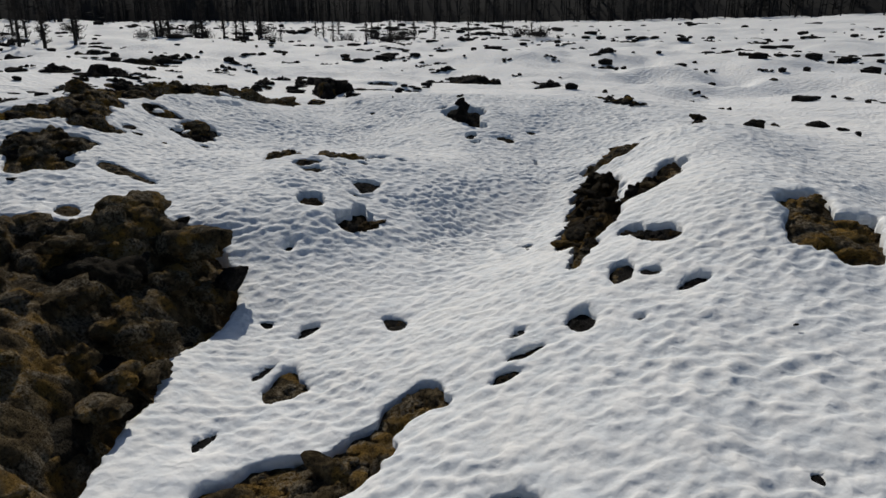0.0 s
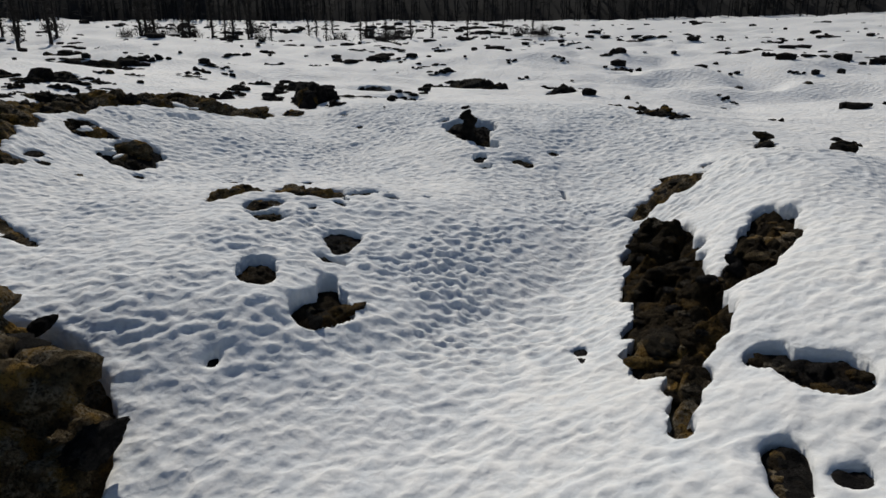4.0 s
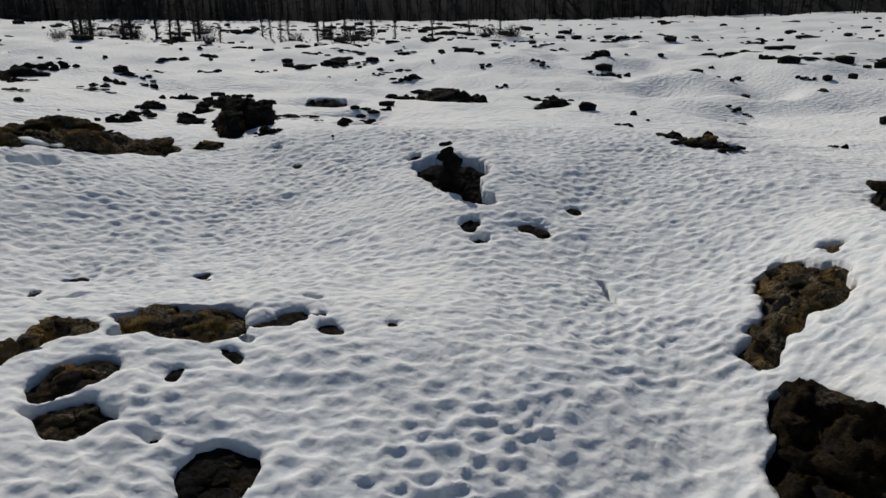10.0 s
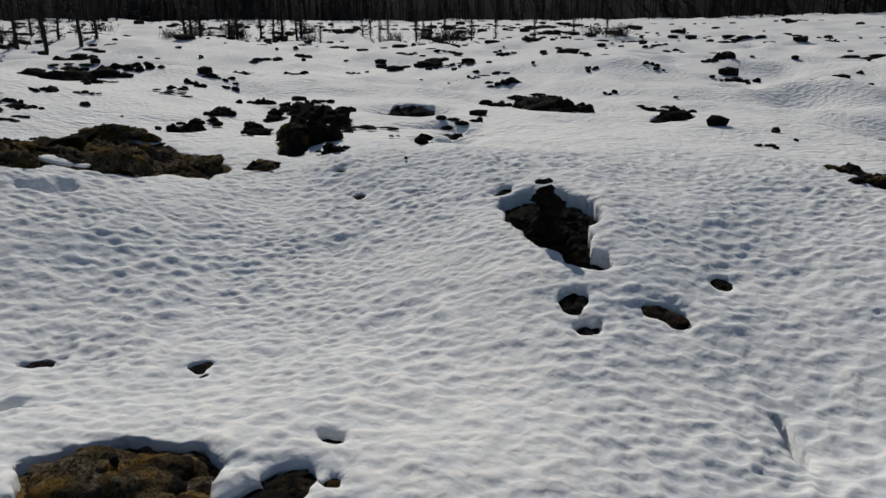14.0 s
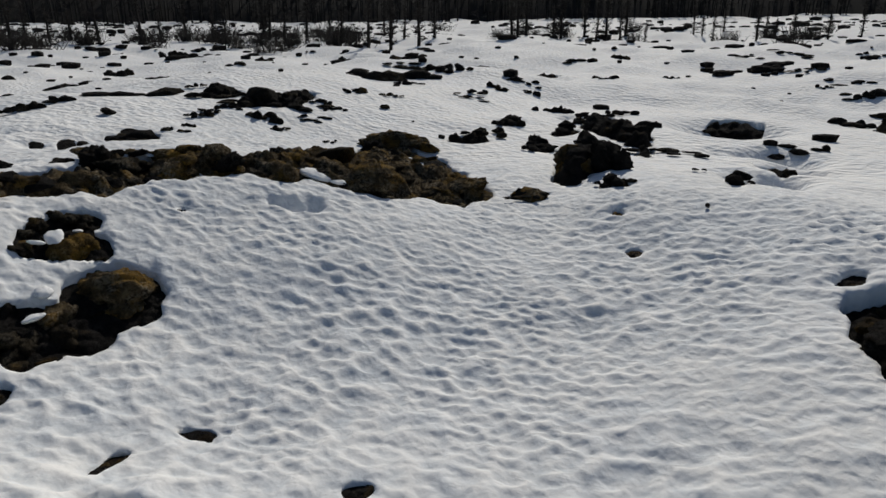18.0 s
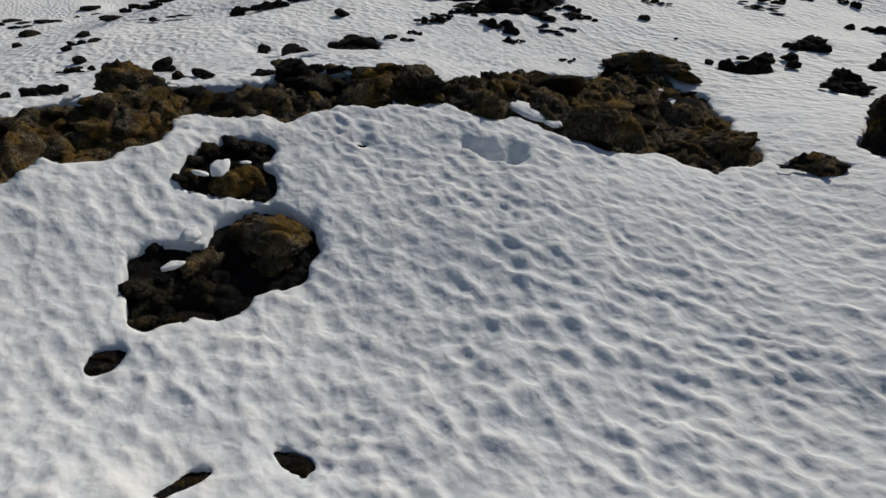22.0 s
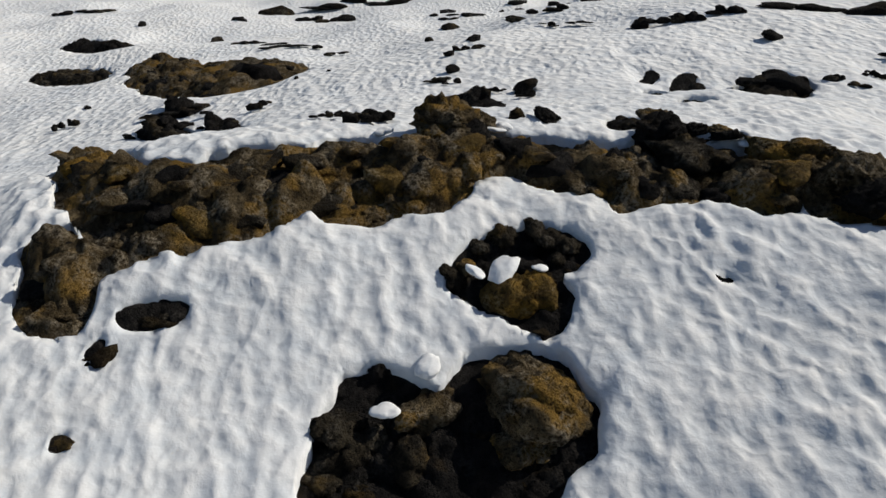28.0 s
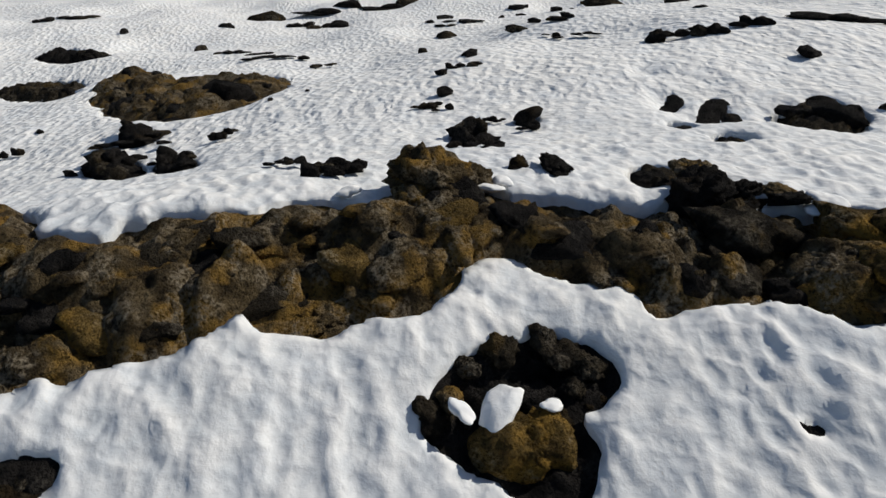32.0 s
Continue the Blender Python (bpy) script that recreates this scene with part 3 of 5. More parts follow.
bare(-5.10, 13.65, 0.707, 0.434, 88, (0.97, 0, -0.03, 0.08, 0.09, -0.02, 0.02, -0.1, -0.04, 0.05, -0.02, 0.01, 0.04, -0.01, 0, 0.02, -0.04, -0.02, 0.02, -0.01, 0.02,), edge=0.12, rise=-0.14, lump=0.12, amp=0.08, bed='lava', cover='dark', count=12, knobs=((-5.32, 14.03, -0.14, 0.26, 'm'), (-5.22, 14.11, -0.1, 0.14, 'm'), (-5.62, 13.96, -0.18, 0.15, 'g'), (-5.11, 13.94, -0.15, 0.15, 'm'), (-5.05, 14.08, -0.14, 0.09, 'm'), (-5.26, 13.52, -0.14, 0.16, 'm'), (-5.07, 13.42, -0.16, 0.14, 'g'), (-5.19, 13.1, -0.12, 0.14, 'g'), (-5.09, 13.15, -0.15, 0.15, 'g'), (-4.96, 13.01, -0.14, 0.07, 'g'), (-5.6, 13.19, -0.14, 0.1, 'l'), (-5.49, 13.27, -0.16, 0.14, 'l'), (-5.42, 13.1, -0.16, 0.09, 'l'), (-5.35, 13.67, -0.24, 0.11, 'l'), (-5.07, 13.77, -0.24, 0.1, 'l')))
bare(-4.65, 12.75, 0.141, 0.103, 118, (0.88, -0.07, -0.1, 0.02, 0.01, 0.03, -0.08,), edge=0.07, rise=-0.06, lump=0.09, amp=0.05, bed='lava', cover='dark')
bare(-5.70, 12.03, 0.185, 0.094, 93, (1.02, 0.03, 0.11, -0.01, 0.02, 0.01, 0.07,), edge=0.07, rise=-0.06, lump=0.09, amp=0.05, bed='lava', cover='dark')
bare(-5.50, 11.81, 0.076, 0.059, 14, (0.9, 0.09, 0.11, -0.01, -0, 0.02, 0.11,), edge=0.07, rise=-0.06, lump=0.09, amp=0.05, bed='lava', cover='dark')
bare(-5.75, 15.12, 0.065, 0.05, -101, (0.81, -0.07, -0.11, -0.01, -0.02, 0.09, -0.07,), edge=0.07, rise=-0.06, lump=0.09, amp=0.05, bed='lava', cover='dark')
bare(-5.03, 11.82, 0.05, 0.05, 127, (0.9, -0.05, -0.06, -0.01, 0, 0, -0.02,), edge=0.07, rise=-0.06, lump=0.09, amp=0.05, bed='lava', cover='dark')
bare(-3.47, 13.37, 0.132, 0.07, 19, (0.94, 0.06, 0.09, 0.04, -0.01, -0.08, 0.04,), edge=0.07, rise=-0.06, lump=0.09, amp=0.05, bed='lava', cover='dark')
bare(5.33, 13.88, 0.745, 0.165, 66, (0.92, -0.04, 0.13, -0.01, 0.01, 0.04, 0.03,), edge=0.1, rise=0.03, lump=0.18, amp=0.2, bed='lava', count=40)
bare(3.96, 12.79, 0.203, 0.144, -109, (0.78, -0.17, -0.12, 0.03, -0.05, 0.13, -0.1,))
bare(6.18, 13.10, 0.588, 0.245, 50, (0.83, -0.22, 0.18, 0.01, 0.07, 0.09, 0.13,), edge=0.1, rise=0.03, lump=0.18, amp=0.2, bed='lava', count=40)
bare(7.40, 14.80, 0.35, 0.15, 59, (0.79, -0.18, 0.07, 0.07, 0.04, 0.14, 0.08,))
bare(-4.70, 9.59, 0.677, 0.153, -34, (0.9, -0.14, 0.09, 0.15, 0.04, 0.17, 0.03,))
bare(-4.75, 8.09, 0.298, 0.159, -48, (0.93, -0.05, -0.06, 0, 0.01, -0.02, -0.02,))
bare(-4.59, 7.53, 0.28, 0.131, -51, (0.82, -0.04, -0, 0, -0, 0.04, -0.01,))
bare(-6.31, 23.58, 0.518, 0.29, -69, (0.89, 0.13, -0.06, 0.01, 0.02, -0.03, -0.1,), edge=0.1, rise=0.03, lump=0.18, amp=0.2, bed='lava', count=40)
bare(-2.57, 19.03, 0.234, 0.126, -21, (0.91, -0.14, -0.12, 0.02, -0.01, 0.13, 0.03,), edge=0.1, rise=0.03, lump=0.18, amp=0.2, bed='lava', count=40)
bare(-3.52, 18.46, 0.263, 0.109, 38, (1, 0.06, 0.05, -0, -0, 0.02, 0.05,), edge=0.1, rise=0.03, lump=0.18, amp=0.2, bed='lava', count=40)
bare(-1.26, 19.57, 0.246, 0.116, -89, (0.79, 0.14, -0.02, 0.05, 0.01, -0.13, -0.02,), edge=0.1, rise=0.03, lump=0.18, amp=0.2, bed='lava', count=40)
bare(-1.83, 17.37, 0.1, 0.089, -51, (0.84, -0.11, -0.08, 0, -0.02, 0.04, -0.11,))
bare(-2.27, 18.16, 0.077, 0.053, -39, (1.09, -0.02, 0.03, -0.04, 0, -0, 0.04,))
bare(-4.80, 21.63, 0.494, 0.282, -46, (0.89, 0.06, 0.03, 0, -0, -0.02, 0.05,), edge=0.1, rise=0.03, lump=0.18, amp=0.2, bed='lava', count=40)
bare(-4.90, 23.21, 0.541, 0.291, -83, (0.85, 0.03, -0.06, -0.01, 0, 0.01, -0.06,), edge=0.1, rise=0.03, lump=0.18, amp=0.2, bed='lava', count=40)
bare(-10.44, 21.16, 1.3968, 0.582, 100, (0.83, -0.04, 0.01, 0.02, -0.09, 0.04, 0.06,), edge=0.1, rise=0.03, lump=0.18, amp=0.2, bed='lava', count=40)
bare(-11.78, 20.76, 0.667, 0.442, -49, (0.91, 0.06, 0.04, 0.01, -0, -0.06, -0.02,), edge=0.1, rise=0.03, lump=0.18, amp=0.2, bed='lava', count=40)
bare(-6.01, 21.39, 0.473, 0.289, 42, (0.79, -0.05, 0.15, -0.05, 0.02, 0.03, 0.14,), edge=0.1, rise=0.03, lump=0.18, amp=0.2, bed='lava', count=40)
bare(-21.41, 4.38, 1.5312, 0.638, 62, (0.92, -0.02, 0.03, -0, 0, 0.03, 0,), edge=0.1, rise=0.03, lump=0.18, amp=0.2, bed='lava', count=40)
bare(-10.23, 10.43, 0.6768, 0.282, 44, (0.9, -0.03, -0.01, 0.02, 0.01, 0.06, 0.01,), edge=0.1, rise=0.03, lump=0.18, amp=0.2, bed='lava', count=40)
bare(-9.98, 11.12, 0.4968, 0.207, -144, (0.84, -0.1, -0.05, 0.01, -0.01, 0.06, -0.08,), edge=0.1, rise=0.03, lump=0.18, amp=0.2, bed='lava', count=40)
bare(-11.36, 10.22, 0.371, 0.257, -136, (0.86, -0.13, 0.08, 0.02, 0.01, 0.12, -0.02,), edge=0.1, rise=0.03, lump=0.18, amp=0.2, bed='lava', count=40)
bare(-9.43, 14.00, 0.418, 0.218, -163, (0.83, -0.1, -0.02, 0.02, -0.01, 0.08, -0.05,), edge=0.1, rise=0.03, lump=0.18, amp=0.2, bed='lava', count=40)
bare(-9.92, 14.55, 0.204, 0.129, 171, (0.88, -0.08, -0.09, 0, -0.01, 0.09, -0.01,), edge=0.1, rise=0.03, lump=0.18, amp=0.2, bed='lava', count=40)
bare(-10.20, 16.02, 0.222, 0.101, 155, (0.97, -0.15, -0.04, 0.01, 0.02, 0.08, 0.1,), edge=0.05, rise=-0.03, lump=0.12, amp=0.06, bed='lava', cover='dark', count=4)
bare(-9.86, 16.28, 0.3048, 0.127, 146, (0.98, 0.04, 0.03, 0.05, -0.01, -0.06, 0.05,), edge=0.05, rise=-0.03, lump=0.12, amp=0.06, bed='lava', cover='dark', count=4)
bare(-12.80, 16.62, 0.3648, 0.152, 158, (0.86, -0.08, -0.07, 0.01, -0.01, 0.1, -0.01,), edge=0.1, rise=0.03, lump=0.18, amp=0.2, bed='lava', count=40)
bare(0.97, 27.83, 1.8912, 0.788, -78, (0.97, 0.02, 0.06, -0.02, 0.04, 0.01, 0.01,), edge=0.1, rise=0.12, lump=0.22, amp=0.25, bed='grey')
bare(4.61, 17.69, 0.88, 0.344, -61, (0.73, 0.16, 0.07, 0.03, 0.01, -0.15, 0.22,), edge=0.12, rise=0.03, lump=0.16, amp=0.2, bed='lava')
bare(-0.93, 21.54, 0.384, 0.16, -93, (0.93, 0.12, 0.1, 0.02, 0.03, -0.01, 0.11,), edge=0.1, rise=0.03, lump=0.18, amp=0.2, bed='lava', count=40)
bare(4.05, 25.43, 1.188, 0.495, 56, (0.82, 0.01, 0.08, -0.01, -0, 0.01, 0.08,), edge=0.1, rise=0.03, lump=0.18, amp=0.2, bed='lava', count=40)
patch(((2.42, 10.19, 0.40), (1.80, 7.94, 0.38), (2.12, 9.18, 0.39), (2.00, 8.56, 0.34), (1.73, 7.56, 0.38), (2.32, 9.71, 0.38), (2.46, 10.62, 0.27), (1.59, 7.13, 0.16), (1.92, 8.23, 0.36), (2.49, 10.86, 0.16), (1.57, 7.37, 0.29), (2.07, 8.95, 0.36), (2.23, 9.42, 0.36)), edge=0.14, rise=-0.1, lump=0.22, amp=0.36, bed='shaded', cover='dark', count=110)
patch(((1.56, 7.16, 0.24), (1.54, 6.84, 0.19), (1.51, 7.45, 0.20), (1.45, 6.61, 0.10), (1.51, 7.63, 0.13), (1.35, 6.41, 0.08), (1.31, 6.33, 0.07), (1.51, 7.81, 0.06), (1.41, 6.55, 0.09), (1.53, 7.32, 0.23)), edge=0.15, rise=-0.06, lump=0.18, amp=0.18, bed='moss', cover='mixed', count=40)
patch(((3.00, 8.92, 0.29), (2.74, 8.50, 0.25), (3.30, 9.43, 0.21), (2.49, 8.23, 0.22), (3.08, 9.14, 0.26), (3.32, 9.62, 0.13), (2.87, 8.70, 0.27), (2.23, 8.06, 0.09), (2.37, 8.17, 0.16), (3.19, 9.25, 0.22), (2.60, 8.36, 0.22)), edge=0.14, rise=-0.09, lump=0.2, amp=0.3, bed='shaded', cover='mixed', count=60)
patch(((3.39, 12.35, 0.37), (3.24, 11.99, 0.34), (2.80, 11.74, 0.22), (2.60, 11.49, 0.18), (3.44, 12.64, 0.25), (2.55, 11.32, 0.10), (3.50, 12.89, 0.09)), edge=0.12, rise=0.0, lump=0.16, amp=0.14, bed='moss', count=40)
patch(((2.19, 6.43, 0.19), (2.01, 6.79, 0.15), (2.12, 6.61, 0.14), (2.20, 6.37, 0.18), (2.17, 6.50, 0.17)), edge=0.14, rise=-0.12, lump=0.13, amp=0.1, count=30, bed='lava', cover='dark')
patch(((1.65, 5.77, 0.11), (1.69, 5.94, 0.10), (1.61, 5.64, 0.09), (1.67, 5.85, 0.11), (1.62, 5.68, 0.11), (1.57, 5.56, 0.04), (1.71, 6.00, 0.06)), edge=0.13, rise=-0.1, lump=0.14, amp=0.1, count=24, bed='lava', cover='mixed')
patch(((-1.85, 8.92, 0.20), (-1.78, 8.71, 0.16), (-1.88, 9.11, 0.17), (-1.82, 8.83, 0.20), (-1.74, 8.65, 0.12)), edge=0.2, rise=-0.14, lump=0.18, amp=0.14, count=16, bed='shaded', cover='dark')
patch(((-1.14, 8.41, 0.27), (-1.08, 8.72, 0.14), (-1.19, 8.32, 0.24), (-1.18, 8.96, 0.09), (-1.09, 8.52, 0.23), (-1.17, 9.01, 0.09), (-1.13, 8.83, 0.10)), edge=0.22, rise=-0.16, lump=0.2, amp=0.15, count=18, bed='shaded', cover='dark')
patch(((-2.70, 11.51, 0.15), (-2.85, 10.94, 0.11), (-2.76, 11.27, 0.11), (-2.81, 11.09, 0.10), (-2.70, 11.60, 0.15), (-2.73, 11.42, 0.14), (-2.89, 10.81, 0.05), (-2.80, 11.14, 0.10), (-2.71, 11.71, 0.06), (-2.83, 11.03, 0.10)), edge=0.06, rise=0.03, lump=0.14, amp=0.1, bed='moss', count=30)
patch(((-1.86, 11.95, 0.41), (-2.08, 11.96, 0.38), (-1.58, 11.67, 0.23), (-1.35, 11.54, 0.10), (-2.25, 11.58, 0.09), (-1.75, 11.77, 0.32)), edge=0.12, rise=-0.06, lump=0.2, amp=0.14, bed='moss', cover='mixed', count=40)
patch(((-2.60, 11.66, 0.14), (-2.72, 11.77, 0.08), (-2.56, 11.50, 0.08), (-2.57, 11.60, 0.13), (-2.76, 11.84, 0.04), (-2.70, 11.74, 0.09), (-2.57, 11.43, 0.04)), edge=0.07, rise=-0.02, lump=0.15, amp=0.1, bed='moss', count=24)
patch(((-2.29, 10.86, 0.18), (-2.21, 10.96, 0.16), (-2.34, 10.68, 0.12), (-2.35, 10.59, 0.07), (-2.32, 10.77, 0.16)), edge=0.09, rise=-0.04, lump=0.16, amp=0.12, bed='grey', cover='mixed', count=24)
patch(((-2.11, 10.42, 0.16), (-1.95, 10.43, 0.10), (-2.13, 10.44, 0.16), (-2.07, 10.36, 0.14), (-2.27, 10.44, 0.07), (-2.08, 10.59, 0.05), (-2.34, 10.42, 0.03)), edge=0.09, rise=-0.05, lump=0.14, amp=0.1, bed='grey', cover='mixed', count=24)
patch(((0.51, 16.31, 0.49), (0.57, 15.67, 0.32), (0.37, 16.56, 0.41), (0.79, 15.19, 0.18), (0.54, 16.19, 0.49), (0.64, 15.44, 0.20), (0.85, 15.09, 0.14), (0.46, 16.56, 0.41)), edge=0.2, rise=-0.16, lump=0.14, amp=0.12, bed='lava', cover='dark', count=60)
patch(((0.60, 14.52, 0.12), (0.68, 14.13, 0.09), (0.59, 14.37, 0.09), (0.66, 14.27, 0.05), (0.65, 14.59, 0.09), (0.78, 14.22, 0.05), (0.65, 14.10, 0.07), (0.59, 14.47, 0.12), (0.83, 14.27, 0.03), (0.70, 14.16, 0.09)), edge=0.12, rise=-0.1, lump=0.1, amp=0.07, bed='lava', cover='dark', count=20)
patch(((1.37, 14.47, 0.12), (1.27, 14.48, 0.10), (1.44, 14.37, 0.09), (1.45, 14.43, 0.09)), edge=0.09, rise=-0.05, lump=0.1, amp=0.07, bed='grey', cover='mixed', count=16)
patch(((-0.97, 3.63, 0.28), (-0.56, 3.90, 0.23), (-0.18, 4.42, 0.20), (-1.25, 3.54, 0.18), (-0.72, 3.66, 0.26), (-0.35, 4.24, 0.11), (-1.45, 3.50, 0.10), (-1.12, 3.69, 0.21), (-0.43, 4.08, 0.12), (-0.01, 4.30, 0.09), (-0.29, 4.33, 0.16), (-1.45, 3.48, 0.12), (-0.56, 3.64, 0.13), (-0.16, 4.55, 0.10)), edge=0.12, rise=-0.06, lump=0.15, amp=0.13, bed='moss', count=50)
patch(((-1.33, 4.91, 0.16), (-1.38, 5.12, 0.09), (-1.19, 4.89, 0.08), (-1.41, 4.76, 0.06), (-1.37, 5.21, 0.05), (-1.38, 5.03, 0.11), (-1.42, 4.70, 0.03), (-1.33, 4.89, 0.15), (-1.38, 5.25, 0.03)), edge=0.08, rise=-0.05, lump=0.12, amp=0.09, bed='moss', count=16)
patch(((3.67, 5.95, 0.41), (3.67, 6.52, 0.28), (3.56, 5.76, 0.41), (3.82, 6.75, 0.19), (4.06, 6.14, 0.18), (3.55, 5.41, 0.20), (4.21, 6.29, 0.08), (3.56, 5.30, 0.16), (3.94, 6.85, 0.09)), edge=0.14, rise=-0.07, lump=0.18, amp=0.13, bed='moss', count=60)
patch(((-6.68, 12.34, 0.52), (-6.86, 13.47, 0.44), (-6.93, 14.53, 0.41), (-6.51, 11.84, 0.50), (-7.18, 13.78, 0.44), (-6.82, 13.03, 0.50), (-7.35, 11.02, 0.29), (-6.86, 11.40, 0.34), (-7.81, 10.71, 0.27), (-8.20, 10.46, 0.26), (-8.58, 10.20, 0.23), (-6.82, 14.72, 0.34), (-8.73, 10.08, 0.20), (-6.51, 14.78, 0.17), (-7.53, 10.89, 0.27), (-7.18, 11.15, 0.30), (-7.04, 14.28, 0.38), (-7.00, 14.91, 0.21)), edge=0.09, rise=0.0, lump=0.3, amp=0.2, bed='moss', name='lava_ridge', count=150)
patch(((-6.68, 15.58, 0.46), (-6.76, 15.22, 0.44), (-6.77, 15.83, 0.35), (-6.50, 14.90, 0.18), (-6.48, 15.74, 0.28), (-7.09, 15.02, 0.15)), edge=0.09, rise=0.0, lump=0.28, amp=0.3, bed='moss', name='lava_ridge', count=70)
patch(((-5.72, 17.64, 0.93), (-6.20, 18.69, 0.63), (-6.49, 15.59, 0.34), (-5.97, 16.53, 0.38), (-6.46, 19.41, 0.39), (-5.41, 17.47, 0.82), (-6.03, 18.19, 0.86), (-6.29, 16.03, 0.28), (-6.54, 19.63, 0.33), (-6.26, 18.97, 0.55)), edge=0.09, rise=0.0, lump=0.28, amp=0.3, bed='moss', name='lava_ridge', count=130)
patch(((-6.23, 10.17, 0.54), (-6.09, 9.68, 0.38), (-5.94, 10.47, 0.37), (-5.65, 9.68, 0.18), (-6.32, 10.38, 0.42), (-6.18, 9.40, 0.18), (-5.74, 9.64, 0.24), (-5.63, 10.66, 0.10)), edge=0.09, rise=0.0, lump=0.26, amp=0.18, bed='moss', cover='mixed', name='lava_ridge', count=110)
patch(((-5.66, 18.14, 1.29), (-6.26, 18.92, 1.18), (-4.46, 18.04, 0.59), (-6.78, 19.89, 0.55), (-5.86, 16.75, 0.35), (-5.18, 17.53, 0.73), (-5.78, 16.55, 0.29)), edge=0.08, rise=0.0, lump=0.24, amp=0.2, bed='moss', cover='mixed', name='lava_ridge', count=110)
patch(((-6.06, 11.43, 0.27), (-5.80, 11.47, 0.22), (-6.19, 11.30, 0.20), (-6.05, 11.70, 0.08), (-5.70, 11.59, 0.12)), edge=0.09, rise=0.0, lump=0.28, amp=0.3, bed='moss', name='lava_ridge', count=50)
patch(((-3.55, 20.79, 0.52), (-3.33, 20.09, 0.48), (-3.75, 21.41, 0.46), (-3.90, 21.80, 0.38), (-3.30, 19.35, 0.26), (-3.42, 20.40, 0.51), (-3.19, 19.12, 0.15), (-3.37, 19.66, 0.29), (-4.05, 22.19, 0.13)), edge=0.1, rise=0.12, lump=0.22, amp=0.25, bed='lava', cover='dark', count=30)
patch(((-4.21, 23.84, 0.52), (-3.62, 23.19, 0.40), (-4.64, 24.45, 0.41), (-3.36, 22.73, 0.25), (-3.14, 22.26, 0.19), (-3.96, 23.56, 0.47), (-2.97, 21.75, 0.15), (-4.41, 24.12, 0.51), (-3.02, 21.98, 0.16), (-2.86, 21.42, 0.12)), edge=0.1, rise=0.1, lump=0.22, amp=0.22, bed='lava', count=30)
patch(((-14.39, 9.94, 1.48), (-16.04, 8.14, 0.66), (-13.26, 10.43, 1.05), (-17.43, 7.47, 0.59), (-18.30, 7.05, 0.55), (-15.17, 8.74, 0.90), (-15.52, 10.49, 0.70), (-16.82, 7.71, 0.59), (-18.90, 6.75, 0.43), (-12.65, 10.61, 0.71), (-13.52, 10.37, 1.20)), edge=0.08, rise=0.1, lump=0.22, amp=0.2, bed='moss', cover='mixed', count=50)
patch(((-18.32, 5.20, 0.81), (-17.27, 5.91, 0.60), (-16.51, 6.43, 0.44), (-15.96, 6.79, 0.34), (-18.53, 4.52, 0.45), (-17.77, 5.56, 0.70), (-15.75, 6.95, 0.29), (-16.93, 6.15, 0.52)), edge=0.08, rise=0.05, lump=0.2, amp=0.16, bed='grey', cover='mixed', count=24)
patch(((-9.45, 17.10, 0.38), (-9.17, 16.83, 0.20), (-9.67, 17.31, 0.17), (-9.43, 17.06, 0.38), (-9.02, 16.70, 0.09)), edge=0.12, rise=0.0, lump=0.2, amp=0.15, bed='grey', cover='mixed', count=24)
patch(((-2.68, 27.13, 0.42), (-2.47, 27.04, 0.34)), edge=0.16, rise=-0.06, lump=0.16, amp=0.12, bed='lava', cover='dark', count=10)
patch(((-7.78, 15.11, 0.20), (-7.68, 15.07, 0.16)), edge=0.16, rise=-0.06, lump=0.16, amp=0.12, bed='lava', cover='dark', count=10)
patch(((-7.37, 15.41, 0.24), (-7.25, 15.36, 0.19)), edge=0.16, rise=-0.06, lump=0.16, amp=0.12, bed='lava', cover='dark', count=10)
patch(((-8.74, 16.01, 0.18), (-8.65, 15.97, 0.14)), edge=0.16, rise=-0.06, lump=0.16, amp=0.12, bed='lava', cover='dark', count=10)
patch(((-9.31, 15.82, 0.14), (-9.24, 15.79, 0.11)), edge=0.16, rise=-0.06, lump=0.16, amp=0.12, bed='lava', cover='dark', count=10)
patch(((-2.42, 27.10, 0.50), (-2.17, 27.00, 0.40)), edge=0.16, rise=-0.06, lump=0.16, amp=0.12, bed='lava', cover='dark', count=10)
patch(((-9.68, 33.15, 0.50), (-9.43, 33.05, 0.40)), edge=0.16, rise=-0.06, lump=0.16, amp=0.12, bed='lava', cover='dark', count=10)


